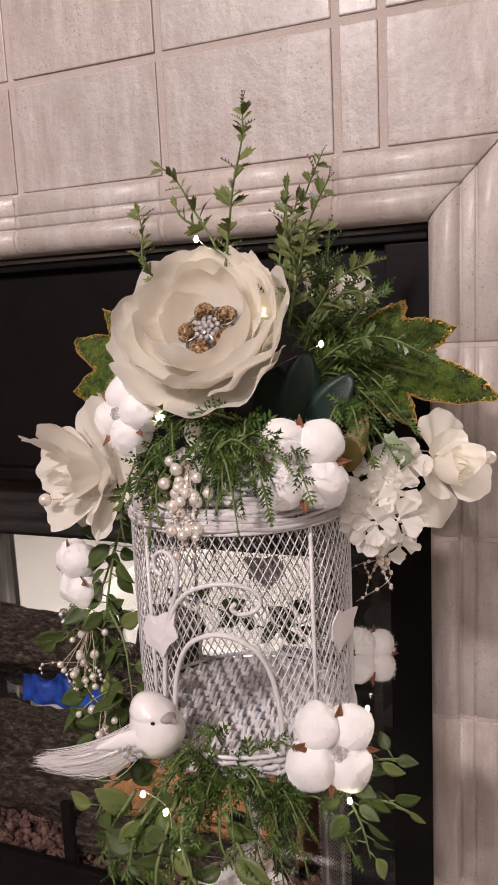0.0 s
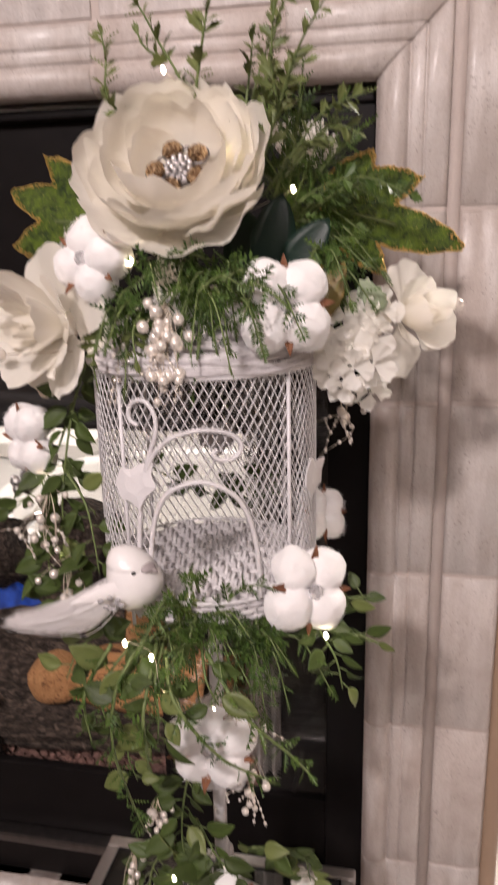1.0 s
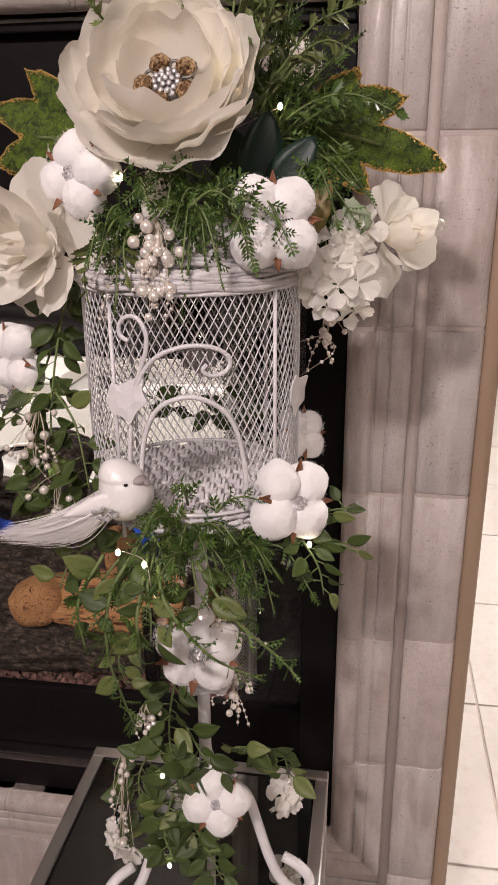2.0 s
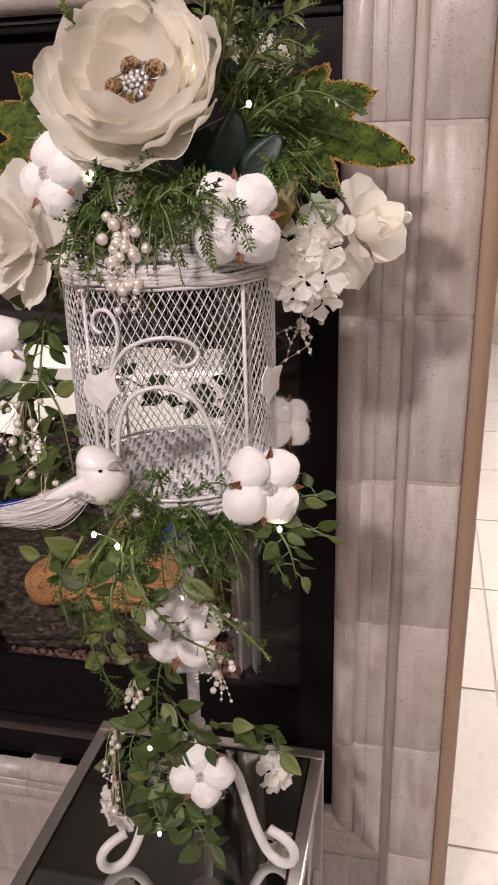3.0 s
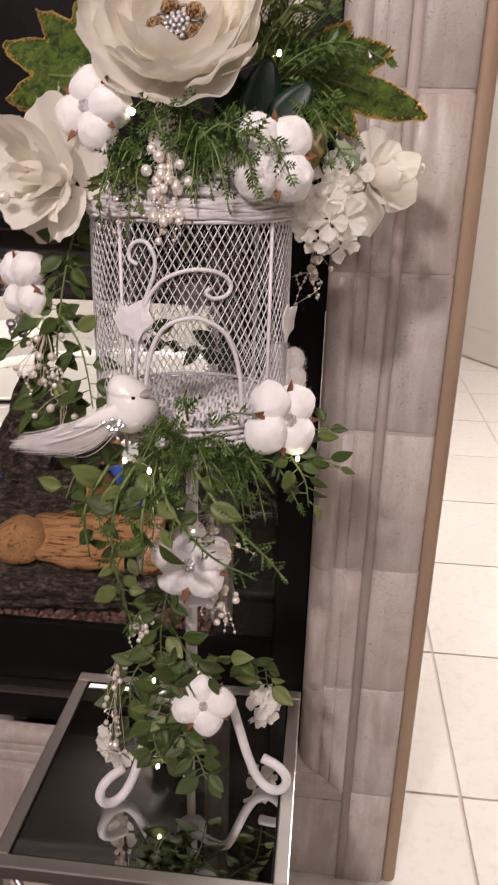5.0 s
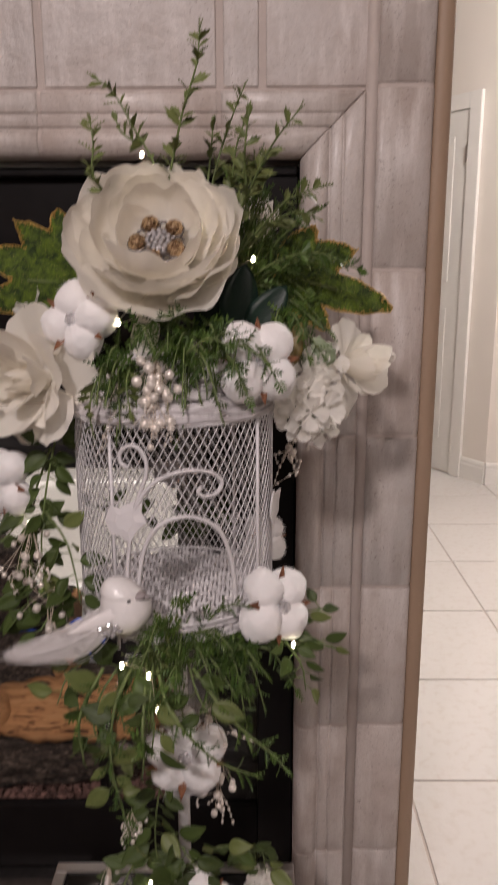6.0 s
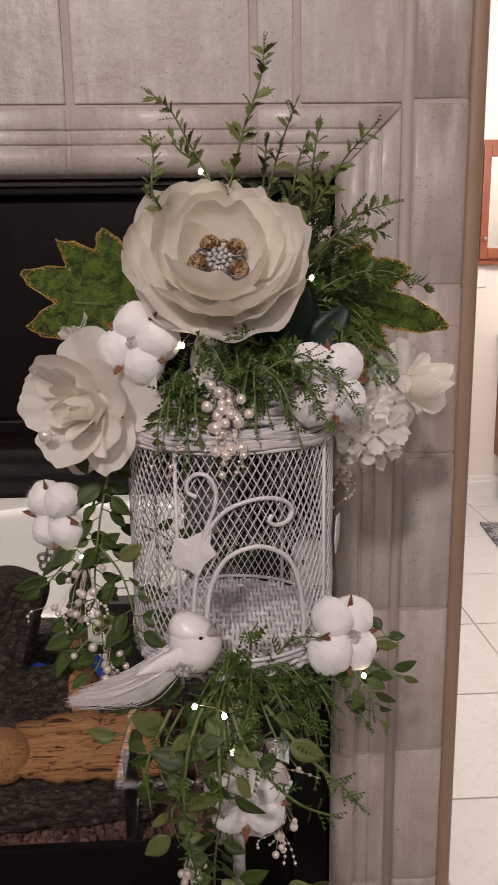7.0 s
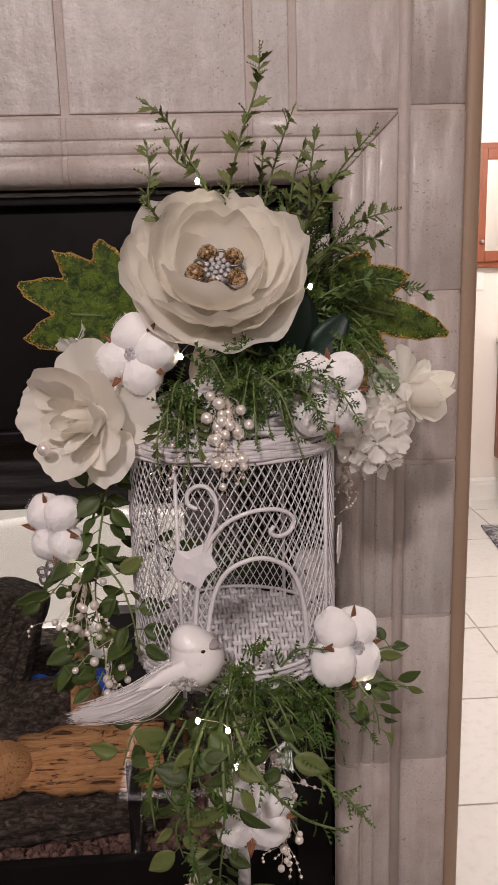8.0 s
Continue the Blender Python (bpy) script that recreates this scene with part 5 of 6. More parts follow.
# ---- ferns and sprigs ----
def serrate_leaf(L, W, pairs):
    """A small cut leaf: narrow pointed lobes in pairs along a rib, slightly cupped, in few faces."""
    g = Geo()
    vs, fs = [], []
    for i in range(pairs):
        s = 0.18 + 0.50 * i / max(1, pairs - 1)
        w = W * (1.0 - 0.35 * s)
        t = 0.15
        for sgn in (-1, 1):
            n = len(vs)
            a, b = Vector((0, L * s, -0.15 * L * s * s)), Vector((sgn * w, L * (s + 0.30), -0.15 * L * s * s + w * 0.3))
            mid = a.lerp(b, 0.55)
            vs += [a, mid + Vector((0, L * t * 0.75, 0)), b, mid - Vector((0, L * t * 0.75, 0))]
            fs.append((n, n + 3, n + 2, n + 1) if sgn > 0 else (n, n + 1, n + 2, n + 3))
    n = len(vs)
    vs += [(0, L * 0.55, -0.05 * L), (L * 0.09, L * 0.82, -0.08 * L), (0, L * 1.1, -0.17 * L), (-L * 0.09, L * 0.82, -0.08 * L)]
    fs.append((n, n + 1, n + 2, n + 3))
    n = len(vs)
    r = L * 0.045
    vs += [(-r, 0, 0), (r, 0, 0), (r * .7, L * 0.7, -0.07 * L), (-r * .7, L * 0.7, -0.07 * L)]
    fs.append((n, n + 1, n + 2, n + 3))
    return g.add(vs, fs)




def feather_leaf(L, W, pairs):
    """A narrow fern leaf with forward-pointing teeth down both sides of a raised rib."""
    g = Geo()
    rib = [(0, L * i / pairs, -0.20 * L * (i / pairs) ** 2) for i in range(pairs + 1)]
    vs, fs = list(rib), []
    for i in range(pairs):
        s = i / pairs
        w = W * (0.55 + 0.9 * s if s < 0.4 else 1.15 * (1 - s) ** 0.7)
        for sgn in (-1, 1):
            n = len(vs)
            y, z = L * (s + 1.25 / pairs), rib[i][2]
            vs += [(sgn * w, y, z + w * 0.35), (sgn * w * 0.42, L * (s + 0.95 / pairs), z + w * 0.12)]
            f = (i, n, n + 1, i + 1)
            fs.append(f if sgn > 0 else f[::-1])
    return g.add(vs, fs)


CUT_LEAVES = [feather_leaf(1.0, 0.26, 5), feather_leaf(1.0, 0.21, 6), feather_leaf(0.9, 0.30, 4), serrate_leaf(0.8, 0.40, 3)]


def toothed_leaf(L, W):
    """A small flat leaf with three teeth a side, folded on its rib."""
    out = [(0.0, 0.0), (0.16, 0.14), (0.34, 0.40), (0.24, 0.36), (0.46, 0.66), (0.28, 0.60), (0.34, 0.90), (0.16, 0.80), (0.0, 1.12)]
    vs, fs = [(0, 0, 0), (0, L * 0.4, -0.02 * L), (0, L * 0.75, -0.06 * L), (0, L * 1.12, -0.16 * L)], []
    for sgn in (-1, 1):
        n = len(vs)
        vs += [(sgn * x * W, y * L, -0.14 * L * y * y + 0.3 * x * W) for x, y in out[1:-1]]
        rib = [0, 1, 1, 1, 2, 2, 2, 3]
        for k in range(6):
            f = (rib[k + 1], n + k, n + k + 1)
            fs.append(f if sgn < 0 else f[::-1])
        fs.append((0, n, 1) if sgn > 0 else (1, n, 0))
        fs.append((2, n + 6, 3) if sgn > 0 else (3, n + 6, 2))
        fs.append((1, n + 3, 2) if sgn > 0 else (2, n + 3, 1))
    return Geo().add(vs, fs)


TOOTHED = [toothed_leaf(1.0, 0.60), toothed_leaf(1.0, 0.72)]


def sprig_into(stem, leaves, ctrl, r, step, size, start=0.1, spread=0.9, branch=0.0, shapes=None):
    """A stem with alternate cut leaves along it, added to the two meshes."""
    L = sum((Vector(ctrl[i + 1]) - Vector(ctrl[i])).length for i in range(len(ctrl) - 1))
    n = max(6, int(L / 0.006))
    pts = curve_pts(ctrl, n)
    stem.tube(pts, lambda s: r * (1 - 0.6 * s), 5)
    cnt = max(3, int(L / step))
    for k in range(cnt + 1):
        s = start + (1 - start) * k / cnt
        i = min(n - 2, int(s * (n - 1)))
        p, d = pts[i], (pts[i + 1] - pts[i]).normalized()
        side = d.orthogonal().normalized()
        side.rotate(Matrix.Rotation(k * 2.4 + rng.uniform(-0.5, 0.5), 3, d))
        for q in range(2 if branch and rng.random() < branch else 1):
            sd = side if q == 0 else -side
            along = d * (1.1 - spread * 0.4) + sd * spread + Vector((0, 0, rng.uniform(-0.15, 0.25)))
            if k == cnt:
                along = d
            sc = size * rng.uniform(0.7, 1.2) * (1.0 - 0.35 * s)
            leaves.join(rng.choice(shapes or CUT_LEAVES), aim(p, along, d + Vector((rng.uniform(-.4, .4), rng.uniform(-1.2, 0), rng.uniform(-.2, .6))), sc))


def sprig(name, ctrls, r, step, size, label, mat, category="sprig", group="", spread=0.9, branch=0.5):
    t = thing(name, ctrls[0][0], label, category, group)
    for c in ctrls:
        st, lv = Geo(), Geo()
        sprig_into(st, lv, c, r, step, size * (1.2 if name == "fern_sprig" else 1.0), 0.15, spread, branch, TOOTHED + CUT_LEAVES[:1] if name == "fern_sprig" else None)
        ob = part("stem", st, STEM, t)
        part("foliage", lv, mat, ob, kind="stuff", smooth=False)


UP = "tall thin green fern sprig rising behind the peony"
sprig("fern_sprig", [[(-0.225, 0.61, 1.29), (-0.215, 0.60, 1.325), (-0.205, 0.59, 1.36), (-0.192, 0.582, 1.395), (-0.189, 0.579, 1.42)]], 0.0014, 0.0085, 0.016, UP, FERN_PALE, "fern sprig", "fern sprigs")
sprig("fern_sprig", [[(-0.23, 0.62, 1.29), (-0.235, 0.618, 1.32), (-0.252, 0.617, 1.35), (-0.268, 0.616, 1.378), (-0.285, 0.616, 1.392)], [(-0.245, 0.617, 1.335), (-0.262, 0.612, 1.345), (-0.268, 0.61, 1.36)]], 0.0014, 0.0085, 0.015, UP, FERN_PALE, "fern sprig", "fern sprigs")
sprig("fern_sprig", [[(-0.265, 0.60, 1.28), (-0.283, 0.58, 1.305), (-0.281, 0.576, 1.33), (-0.283, 0.574, 1.351)]], 0.0013, 0.0075, 0.015, UP, FERN_PALE, "fern sprig", "fern sprigs")
sprig("fern_sprig", [[(-0.19, 0.64, 1.27), (-0.18, 0.65, 1.32), (-0.165, 0.66, 1.365), (-0.152, 0.668, 1.397)], [(-0.19, 0.645, 1.29), (-0.185, 0.65, 1.33), (-0.182, 0.655, 1.365)]], 0.0014, 0.0085, 0.015, UP, FERN_PALE, "fern sprig", "fern sprigs")
sprig("fern_sprig", [[(-0.17, 0.61, 1.25), (-0.15, 0.58, 1.29), (-0.13, 0.55, 1.325), (-0.109, 0.528, 1.349)], [(-0.15, 0.58, 1.29), (-0.152, 0.565, 1.32), (-0.148, 0.555, 1.355)]], 0.0014, 0.0085, 0.015, UP, FERN_PALE, "fern sprig", "fern sprigs")
sprig("fern_sprig", [[(-0.17, 0.62, 1.23), (-0.14, 0.59, 1.26), (-0.115, 0.57, 1.285), (-0.085, 0.56, 1.295)]], 0.0014, 0.0085, 0.014, UP, FERN_PALE, "fern sprig", "fern sprigs")
sprig("fern_sprig", [[(-0.16, 0.62, 1.21), (-0.12, 0.60, 1.235), (-0.085, 0.585, 1.24), (-0.048, 0.578, 1.224)]], 0.0011, 0.007, 0.013, "arching green fern sprig over the glitter leaf", FERN, "fern sprig", "fern sprigs")

def fern_mass(loc, n, reach, aimdir, size, label, jitter=0.6, droop=0.02, mat=FERN, step=0.0085):
    t = thing("fern_spray", loc, label, "fern", "fern sprays")
    for k in range(n):
        d = (Vector(aimdir) + Vector((rng.gauss(0, jitter), rng.gauss(0, jitter * 0.5), rng.gauss(0, jitter)))).normalized()
        L = reach * rng.uniform(0.6, 1.15)
        p0 = Vector(loc) + Vector((rng.gauss(0, 0.008), rng.gauss(0, 0.006), rng.gauss(0, 0.008)))
        p1 = p0 + d * L * 0.5 + Vector((0, 0, 0.006))
        p2 = p0 + d * L - Vector((0, 0, droop * rng.uniform(0.3, 1.4)))
        st, lv = Geo(), Geo()
        sprig_into(st, lv, [p0, p1, p2], 0.0013, step, size * 1.65, 0.15, 0.9, 0.45)
        ob = part("stem", st, STEM, t)
        part("foliage", lv, mat, ob, kind="stuff", smooth=False)


fern_mass((-0.150, 0.645, 1.225), 19, 0.085, (0.25, -0.25, 0.9), 0.014, "dense green fern spray behind the peony", 0.45, 0.0)
fern_mass((-0.150, 0.630, 1.205), 9, 0.085, (0.85, -0.35, 0.15), 0.014, "green fern spray reaching over the leaf", 0.40, 0.02)
fern_mass((-0.205, 0.560, 1.172), 19, 0.060, (0.1, -0.75, -0.45), 0.013, "green fern spray hanging over the lid", 0.6, 0.02)
fern_mass((-0.262, 0.552, 1.150), 12, 0.055, (-0.2, -0.6, -0.65), 0.013, "green fern spray by the pearls", 0.45, 0.02)
fern_mass((-0.155, 0.560, 1.165), 3, 0.06, (0.2, -0.75, -0.35), 0.012, "green fern spray over the cotton", 0.45, 0.02)
fern_mass((-0.120, 0.61, 1.18), 7, 0.055, (0.6, -0.4, -0.3), 0.012, "green fern spray above the hydrangea", 0.4, 0.02)
fern_mass((-0.212, 0.525, 0.895), 22, 0.064, (0.15, -0.8, -0.05), 0.012, "green fern spray under the cage", 0.8, 0.02)
fern_mass((-0.240, 0.525, 0.885), 8, 0.052, (-0.15, -0.5, -0.55), 0.014, "green fern spray trailing from the cage", 0.5, 0.035, FERN_PALE)
fern_mass((-0.170, 0.530, 0.885), 9, 0.055, (0.5, -0.4, -0.5), 0.014, "green fern spray trailing from the cage", 0.45, 0.03)
fern_mass((-0.185, 0.522, 1.158), 8, 0.052, (0.55, -0.45, -0.15), 0.013, "green fern spray across the cotton", 0.4, 0.015)
# a little more green between the tall sprigs and over the edge of the lid
sprig("fern_sprig", [[(-0.175, 0.625, 1.265), (-0.165, 0.61, 1.30), (-0.160, 0.60, 1.33), (-0.152, 0.595, 1.352)], [(-0.165, 0.61, 1.30), (-0.145, 0.60, 1.318), (-0.128, 0.595, 1.325)]], 0.0014, 0.0085, 0.014, UP, FERN_PALE, "fern sprig", "fern sprigs")
sprig("fern_sprig", [[(-0.15, 0.61, 1.245), (-0.125, 0.585, 1.268), (-0.105, 0.57, 1.275), (-0.088, 0.565, 1.268)]], 0.0013, 0.008, 0.014, UP, FERN_PALE, "fern sprig", "fern sprigs")
sprig("fern_sprig", [[(-0.265, 0.55, 1.150), (-0.278, 0.525, 1.135), (-0.283, 0.515, 1.112), (-0.280, 0.512, 1.090)], [(-0.25, 0.545, 1.150), (-0.252, 0.52, 1.132), (-0.247, 0.512, 1.105)]], 0.0013, 0.008, 0.014, "loose green fern sprig hanging over the lid", FERN_PALE, "fern sprig", "fern sprigs")
# long drooping runners
for c in ([(-0.25, 0.50, 0.89), (-0.265, 0.47, 0.86), (-0.27, 0.465, 0.81), (-0.265, 0.48, 0.75), (-0.262, 0.50, 0.70)],
          [(-0.23, 0.49, 0.885), (-0.215, 0.46, 0.86), (-0.18, 0.455, 0.82), (-0.14, 0.47, 0.79)],
          [(-0.24, 0.50, 0.885), (-0.24, 0.46, 0.85), (-0.24, 0.46, 0.82), (-0.245, 0.475, 0.785)],
          [(-0.28, 0.50, 0.88), (-0.30, 0.485, 0.84), (-0.30, 0.49, 0.79)],
          [(-0.20, 0.50, 0.88), (-0.165, 0.475, 0.845), (-0.13, 0.49, 0.80), (-0.115, 0.50, 0.775)]):
    sprig("fern_runner", [c], 0.0020, 0.009, 0.022, "long drooping green fern runner below the cage", FERN, "fern", "fern runners", 0.9, 0.6)

# ---- leafy vines ----
LEAVES = [leaf_geo(0.029, 0.019, 22, 0.06, 0.30, 0.15, 0.0004, 1.15), leaf_geo(0.026, 0.0165, 22, 0.06, 0.4, 0.35, 0.0004, 1.1), leaf_geo(0.031, 0.018, 22, 0.06, 0.22, 0.05, 0.0004, 1.2)]
LEAF_MESH = [g.mesh("leaf", ROSE_LEAF, True) for g in LEAVES]
LEAF_PALE = [g.mesh("leaf", FERN_PALE, True) for g in LEAVES[1:]]


def vine(ctrls, gap, label, size=1.0, pale=0.15, out=0.9):
    t = thing("leafy_vine", ctrls[0][0], label, "vine", "leafy vines")
    for ctrl in ctrls:
        L = sum((Vector(ctrl[i + 1]) - Vector(ctrl[i])).length for i in range(len(ctrl) - 1))
        n = max(8, int(L / 0.006))
        pts = curve_pts(ctrl, n)
        st = Geo().tube(pts, lambda s: 0.0013 * (1 - 0.5 * s), 6)
        cnt = max(2, int(L / gap))
        for k in range(cnt + 1):
            i = min(n - 2, int(k / cnt * (n - 1)))
            p, d = pts[i], (pts[i + 1] - pts[i]).normalized()
            s = 1 if k % 2 else -1
            side = Vector((s * rng.uniform(0.5, 1.0), rng.uniform(-0.5, 0.1), rng.uniform(-0.35, 0.6)))
            along = d * rng.uniform(0.1, 0.6) + side * out
            q = p + along.normalized() * 0.008
            st.tube([p, q], 0.0006, 4)
            me = rng.choice(LEAF_PALE) if rng.random() < pale else rng.choice(LEAF_MESH)
            piece("leaf", me, t, aim(q, along + Vector((rng.uniform(-.3, .3), rng.uniform(-.3, .2), rng.uniform(-.4, .4))), (rng.uniform(-1.0, 1.0), -0.9, rng.uniform(-0.4, 1.0)), size * rng.uniform(0.6, 1.15)))
        part("stem", st, STEM, t)


vine([[(-0.325, 0.60, 1.10), (-0.335, 0.585, 1.06), (-0.345, 0.58, 1.01), (-0.350, 0.575, 0.96), (-0.345, 0.57, 0.905), (-0.352, 0.56, 0.885)],
      [(-0.34, 0.595, 1.06), (-0.36, 0.59, 1.01), (-0.375, 0.58, 0.985), (-0.395, 0.57, 0.965)],
      [(-0.345, 0.58, 1.00), (-0.325, 0.57, 0.975), (-0.315, 0.56, 0.945), (-0.31, 0.555, 0.915)],
      [(-0.35, 0.575, 0.95), (-0.365, 0.57, 0.92), (-0.36, 0.565, 0.89)]], 0.0078, "dark green rose leaf vine hanging beside the cage", 0.92, 0.08)
vine([[(-0.29, 0.53, 0.88), (-0.315, 0.515, 0.865), (-0.325, 0.505, 0.84)], [(-0.27, 0.52, 0.87), (-0.285, 0.50, 0.85), (-0.29, 0.495, 0.82), (-0.275, 0.50, 0.79)],
      [(-0.235, 0.50, 0.885), (-0.235, 0.475, 0.865), (-0.232, 0.47, 0.84), (-0.236, 0.475, 0.81)], [(-0.25, 0.50, 0.885), (-0.262, 0.478, 0.865), (-0.258, 0.472, 0.835)],
      [(-0.205, 0.505, 0.885), (-0.195, 0.48, 0.868), (-0.185, 0.478, 0.848)]], 0.012, "green leafy vine under the bird ornament", 1.05, 0.2)
vine([[(-0.125, 0.56, 0.89), (-0.10, 0.55, 0.88), (-0.08, 0.555, 0.875), (-0.065, 0.56, 0.865)], [(-0.115, 0.55, 0.88), (-0.10, 0.54, 0.86), (-0.095, 0.545, 0.83)],
      [(-0.12, 0.565, 0.89), (-0.095, 0.57, 0.90), (-0.075, 0.57, 0.905)]], 0.008, "green leafy vine beside the lower cotton", 0.74, 0.1)
vine([[(-0.232, 0.585, 0.74), (-0.245, 0.568, 0.69), (-0.248, 0.558, 0.64), (-0.238, 0.552, 0.59), (-0.235, 0.548, 0.54), (-0.235, 0.552, 0.49)],
      [(-0.235, 0.565, 0.66), (-0.212, 0.552, 0.63), (-0.195, 0.555, 0.61)],
      [(-0.255, 0.558, 0.64), (-0.280, 0.56, 0.60), (-0.285, 0.56, 0.56), (-0.275, 0.56, 0.52)],
      [(-0.235, 0.55, 0.56), (-0.212, 0.540, 0.53), (-0.200, 0.540, 0.50), (-0.195, 0.548, 0.47)],
      [(-0.245, 0.555, 0.58), (-0.255, 0.545, 0.53), (-0.245, 0.545, 0.49)],
      [(-0.225, 0.56, 0.62), (-0.218, 0.55, 0.585), (-0.215, 0.545, 0.545), (-0.225, 0.548, 0.505)],
      [(-0.185, 0.585, 0.615), (-0.16, 0.60, 0.605), (-0.138, 0.61, 0.59), (-0.132, 0.625, 0.545)]], 0.0066, "green rose leaf vine winding down the stand", 0.98, 0.12)
vine([[(-0.31, 0.66, 0.99), (-0.28, 0.70, 0.955), (-0.25, 0.72, 0.935), (-0.21, 0.725, 0.94), (-0.185, 0.72, 0.96)]], 0.011, "dark green rose leaf vine behind the cage", 1.0, 0.0)
vine([[(-0.27, 0.54, 0.78), (-0.285, 0.53, 0.755), (-0.28, 0.535, 0.72)]], 0.012, "pale green leaves by the stand pole", 0.95, 0.8)

# ---- pearls ----
PEARLS = [Geo().ball((0, 0, 0), 1.0, None, None, 14, 10).mesh("pearl", PEARL, True)]


def pearl_spray(loc, n, spread, rmin, rmax, label, hang=(0, -0.2, -1), strings=5):
    t = thing("pearl_spray", loc, label, "pearl spray", "pearl sprays")
    wires = Geo()
    for k in range(n):
        d = Vector(hang) * spread[2] * rng.random() + Vector((rng.gauss(0, spread[0]), rng.gauss(0, spread[1]), rng.gauss(0, 0.004)))
        p = Vector(loc) + d
        r = rng.uniform(rmin, rmax)
        piece("pearl", PEARLS[0], t, Matrix.Translation(p) @ Matrix.Scale(r * 0.98, 4))
        wires.tube(curve_pts([Vector(loc) + Vector((0, 0.004, 0.006)), (Vector(loc) + p) / 2 + Vector((rng.uniform(-.004, .004), 0.002, 0.004)), p], 6), 0.00035, 4)
    for k in range(strings):
        a = Vector(loc) + Vector(hang) * spread[2] * 0.5
        b = a + Vector((rng.gauss(0, spread[0] * 1.5), rng.gauss(0, spread[1]), -rng.uniform(0.01, 0.045)))
        mid = (a + b) / 2 + Vector((rng.gauss(0, 0.008), -0.004, 0.004))
        pts = curve_pts([a, mid, b], 12)
        wires.tube(pts, 0.00028, 4)
        for q in range(4, 12, 2):
            piece("pearl", PEARLS[0], t, Matrix.Translation(pts[q]) @ Matrix.Scale(rng.uniform(0.0011, 0.0018), 4))
    part("wire_spray", wires, FILAMENT, t, "fine clear wires", kind="stuff")


pearl_spray((-0.228, 0.520, 1.148), 32, (0.010, 0.004, 0.058), 0.0032, 0.0054, "cluster of ivory pearls on wires over the lid", strings=4)
pearl_spray((-0.262, 0.532, 1.125), 8, (0.008, 0.004, 0.025), 0.0022, 0.0036, "small ivory pearls beside the lid")
pearl_spray((-0.355, 0.560, 0.985), 16, (0.013, 0.006, 0.055), 0.0025, 0.0050, "ivory pearls among the vine leaves", strings=7)
pearl_spray((-0.335, 0.555, 0.925), 12, (0.012, 0.006, 0.05), 0.0025, 0.0048, "ivory pearls hanging by the ornament", strings=6)
pearl_spray((-0.105, 0.665, 1.055), 9, (0.012, 0.006, 0.030), 0.0025, 0.0045, "ivory pearls hanging below the hydrangea", strings=8)
pearl_spray((-0.180, 0.575, 0.720), 11, (0.008, 0.004, 0.045), 0.0028, 0.0046, "ivory pearls hanging from the pole cotton", strings=6)
pearl_spray((-0.272, 0.560, 0.675), 13, (0.009, 0.004, 0.022), 0.0026, 0.0046, "ivory pearls on the stand pole", strings=3)
pearl_spray((-0.298, 0.555, 0.615), 18, (0.005, 0.004, 0.10), 0.0026, 0.0048, "string of ivory pearls beside the vine", strings=4)
pearl_spray((-0.190, 0.56, 0.800), 14, (0.012, 0.005, 0.04), 0.002, 0.004, "ivory pearls under the ferns", strings=4)
for p, r in (((-0.378, 0.545, 1.110), 0.0058), ((-0.012, 0.625, 1.142), 0.0055)):
    t = thing("pearl_pin", p, "single large ivory pearl on a pin", "pearl")
    piece("pearl", PEARLS[0], t, Matrix.Translation(p) @ Matrix.Scale(r * 0.98, 4))
    part("pin", Geo().tube([p, (p[0] * 0.6 - 0.08, p[1] + 0.03, p[2])], 0.0005, 5), FILAMENT, t)
t = thing("crystal_drop", (-0.388, 0.585, 0.985), "clear faceted crystal drop in the vine", "crystal")
for k in range(5):
    part("facet_bead", Geo().ball((-0.392 + 0.006 * math.cos(k * 1.3), 0.585 + 0.004 * math.sin(k * 2), 0.985 + 0.007 * math.sin(k * 1.3)), 0.0055, None, None, 6, 4), CRYSTAL, t, smooth=False)

# ---- bird-shaped ornament, one plain mesh ----
orn = Geo()
prof = [(-0.0300, 0.003), (-0.0285, 0.0105), (-0.0240, 0.0178), (-0.0165, 0.0232), (-0.0085, 0.0252), (-0.0010, 0.0248), (0.0060, 0.0228), (0.0098, 0.0213), (0.0110, 0.0206), (0.0120, 0.0209),
        (0.0150, 0.0198), (0.0185, 0.0176), (0.0230, 0.0138), (0.0262, 0.0094), (0.0280, 0.0045), (0.0284, 0.0006)]
n = 32
vs = []
for h, r in prof:
    s = (h + 0.03) / 0.0585
    cx = 0.004 * math.sin(s * 3.1) + 0.002 * (1 - s) - 0.009 * max(0, s - 0.5)
    for k in range(n):
        a = 2 * math.pi * k / n
        vs.append((cx + math.cos(a) * r, math.sin(a) * r * 0.92, h))
orn.add(vs, [(i * n + k, i * n + (k + 1) % n, (i + 1) * n + (k + 1) % n, (i + 1) * n + k) for i in range(len(prof) - 1) for k in range(n)] + [tuple(range(n - 1, -1, -1))])
orn.cur = 1
orn.ball((0.0165, -0.0085, 0.0112), 0.0085, 0.0085, 0.0044, 14, 8)
orn.tube([(0.0180, -0.0085, 0.0112), (0.0240, -0.0115, 0.0098), (0.0275, -0.0130, 0.0084)], lambda s: 0.0046 * (1 - 0.9 * s), 10)
orn.cur = 2
orn.ball((0.0072, -0.0186, 0.0104), 0.0022, 0.0016, 0.0016, 8, 6)
orn.cur = 3
core = []
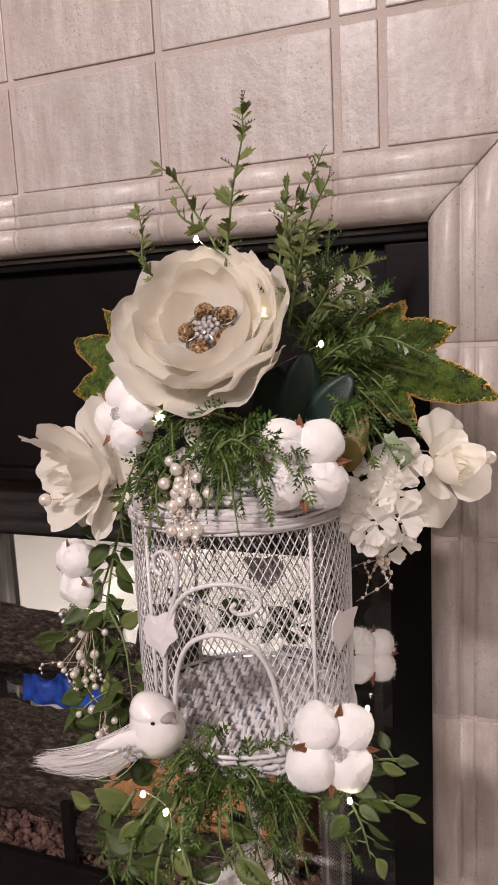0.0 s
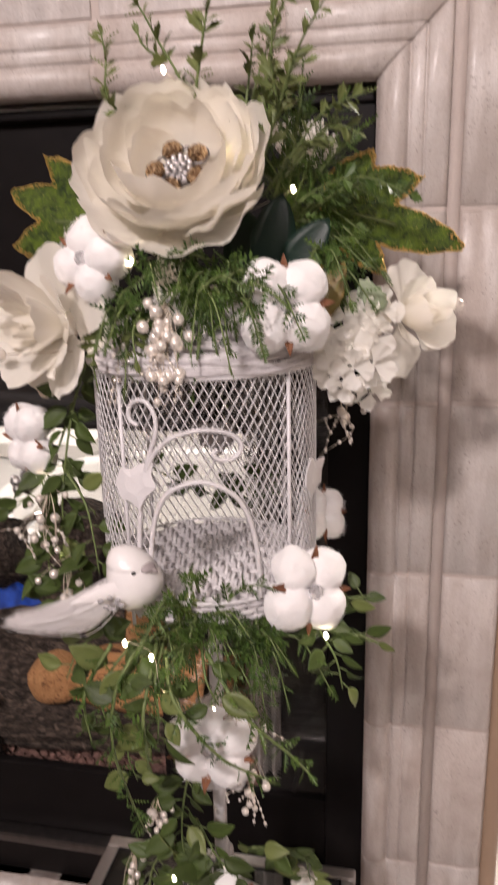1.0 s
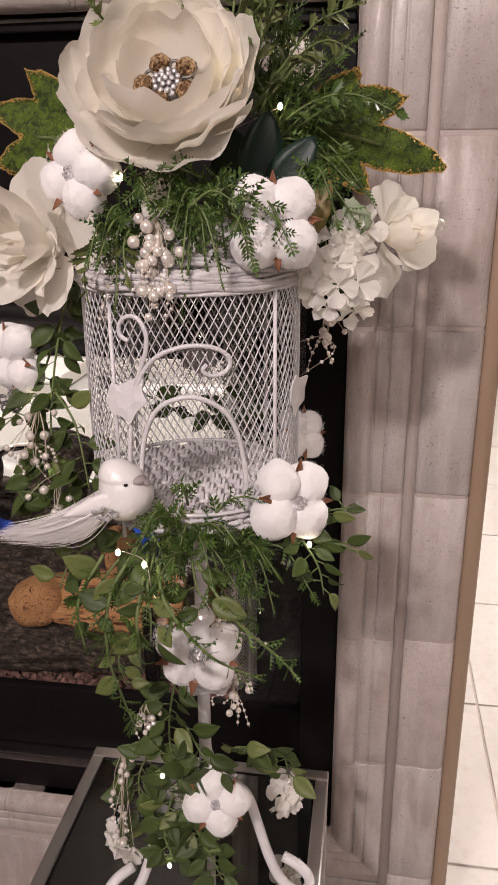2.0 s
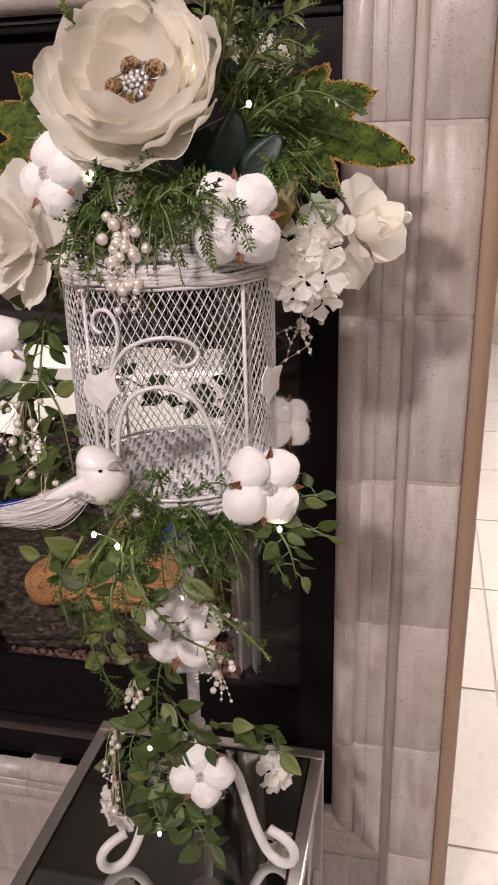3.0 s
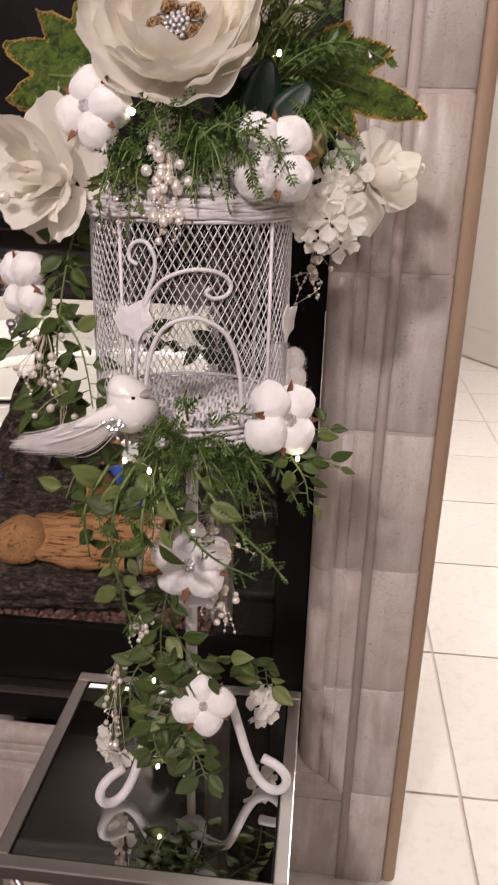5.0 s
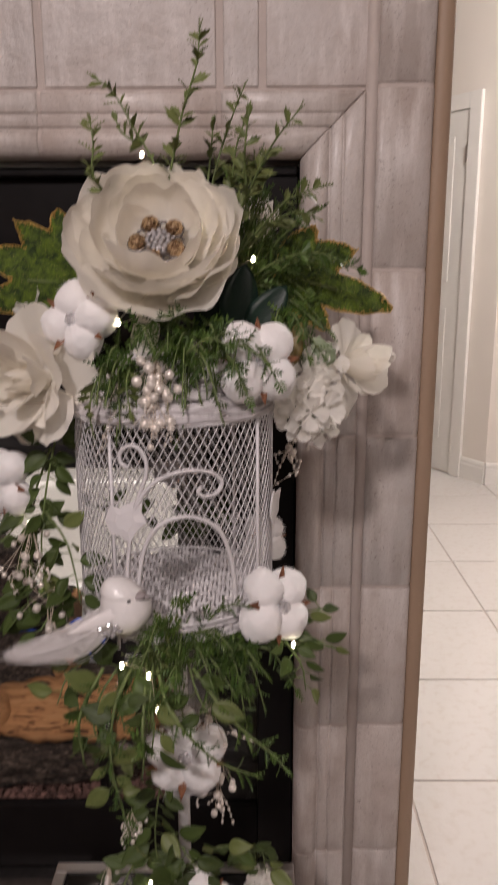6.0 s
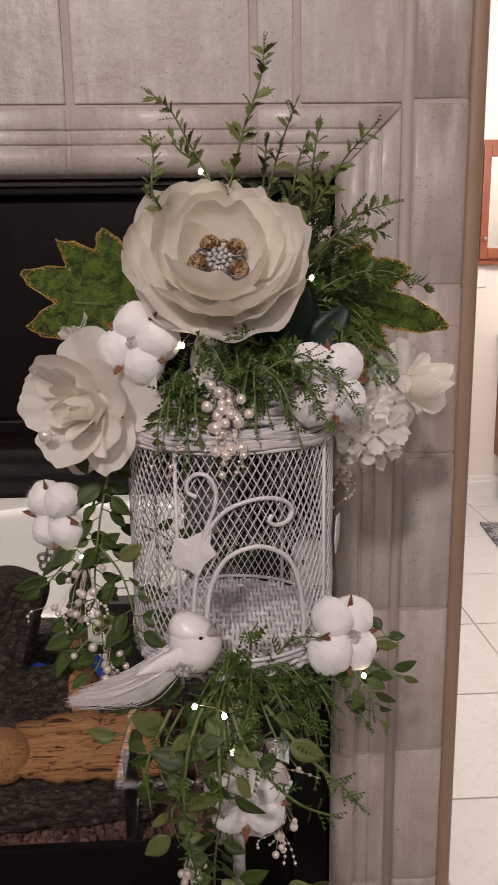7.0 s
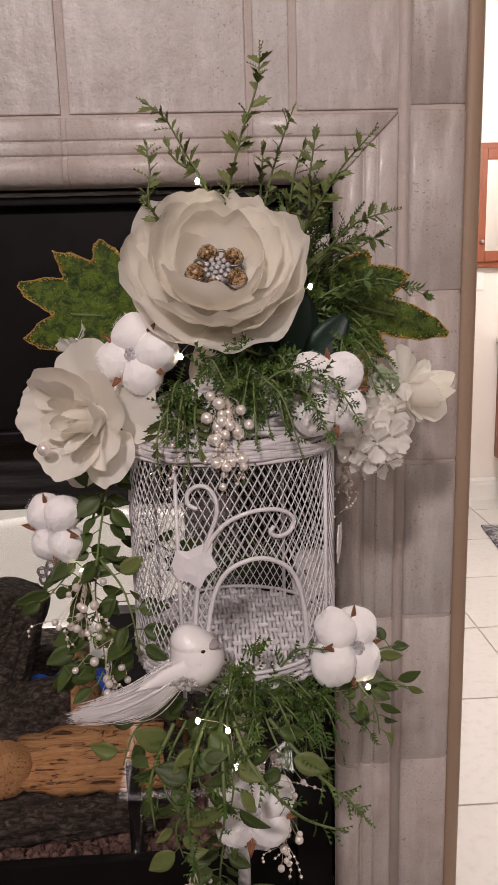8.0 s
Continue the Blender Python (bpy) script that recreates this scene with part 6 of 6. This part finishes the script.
for i in range(12):
    s = i / 11
    swell = (0.0095 - 0.003 * s + 0.003 * math.sin(math.pi * s)) * (1 - s ** 4 * 0.8)
    core.append([(-0.008 - 0.088 * s, -0.004 + 0.003 * (1 - abs(q)) * -1, -0.010 - 0.066 * s + 0.036 * s * s + q * swell * 0.75) for q in (-1, -0.5, 0, 0.5, 1)])
orn.sheet(core, 0.002)
for k in range(900):
    f, side = rng.gauss(0, 0.5), rng.gauss(0, 0.5)
    ln = rng.uniform(0.060, 0.106) * (1 - 0.12 * abs(f))
    wisp, curl = rng.uniform(-0.004, 0.004), rng.uniform(-0.003, 0.003)
    pts = []
    for i in range(9):
        s = i / 8
        swell = 0.0105 - 0.004 * s + 0.004 * math.sin(math.pi * s)
        pts.append((-0.010 - ln * s, -0.004 + side * swell * 0.8 + curl * s * s, -0.010 - 0.066 * s + 0.036 * s * s + f * swell + wisp * s * s))
    orn.tube(pts, lambda s: 0.00042 * (1 - 0.75 * s), 3, False)
rows = []
for i in range(10):
    s = i / 9
    rows.append([(0.004 - 0.056 * s, -(0.0222 - 0.010 * s) + 0.0015 * abs(q), 0.000 - 0.022 * s + 0.0045 * q * math.sin(math.pi * min(1, 0.2 + s * 0.8))) for q in (-2, -1, 0, 1, 2)])
orn.sheet(rows, 0.0012)
om = pose(-0.2625, 0.505, 0.9400, 0, 0, 12) @ Matrix.Diagonal((0.91, 0.92, 0.91, 1))
oo = Geo()
oo.v, oo.f, oo.mi = [tuple(om @ Vector(p)) for p in orn.v], orn.f, orn.mi
b = new("bird_ornament", oo.mesh("bird_ornament", [ORNAMENT, ORNAMENT_GREY, ORNAMENT_BLACK, FEATHER], True))
tagged(b, "white glazed ornament with feather tail on the ferns", "ornament")
t = thing("rhinestone_pin", (-0.268, 0.478, 0.925), "small cluster of grey rhinestones by the ornament", "brooch")
for k in range(8):
    piece("rhinestone", stone, t, pose(-0.268 + 0.0065 * math.cos(k * 0.9) * (1.4 if k % 2 else 0.7), 0.478 + rng.uniform(-.002, .002), 0.928 + 0.005 * math.sin(k * 0.9)) @ Matrix.Scale(1.1, 4))

# ---- string of fairy lights ----
lights = thing("fairy_light_string", (-0.229, 0.477, 0.852), "thin wire string of warm white fairy lights", "fairy lights")
BULB = Geo().ball((0, 0, 0), 0.0021, 0.0021, 0.0028, 8, 6).mesh("bulb", LED, True)
spots = [(-0.243, 0.598, 1.325), (-0.185, 0.60, 1.262), (-0.262, 0.553, 1.182), (-0.145, 0.62, 1.235), (-0.345, 0.57, 0.925), (-0.108, 0.535, 0.884), (-0.259, 0.478, 0.895), (-0.235, 0.47, 0.890),
         (-0.229, 0.477, 0.852), (-0.212, 0.56, 0.785), (-0.252, 0.54, 0.610), (-0.250, 0.54, 0.49), (-0.118, 0.64, 0.905), (-0.36, 0.575, 0.99)]
for p in spots:
    piece("bulb", BULB, lights, Matrix.Translation(p))
part("wire", Geo().tube(curve_pts([(p[0], p[1] + 0.004, p[2]) for p in spots[:4]], 40), 0.0003, 4), FILAMENT, lights)
part("wire", Geo().tube(curve_pts([(p[0], p[1] + 0.004, p[2]) for p in spots[6:10]], 60), 0.0003, 4), FILAMENT, lights)
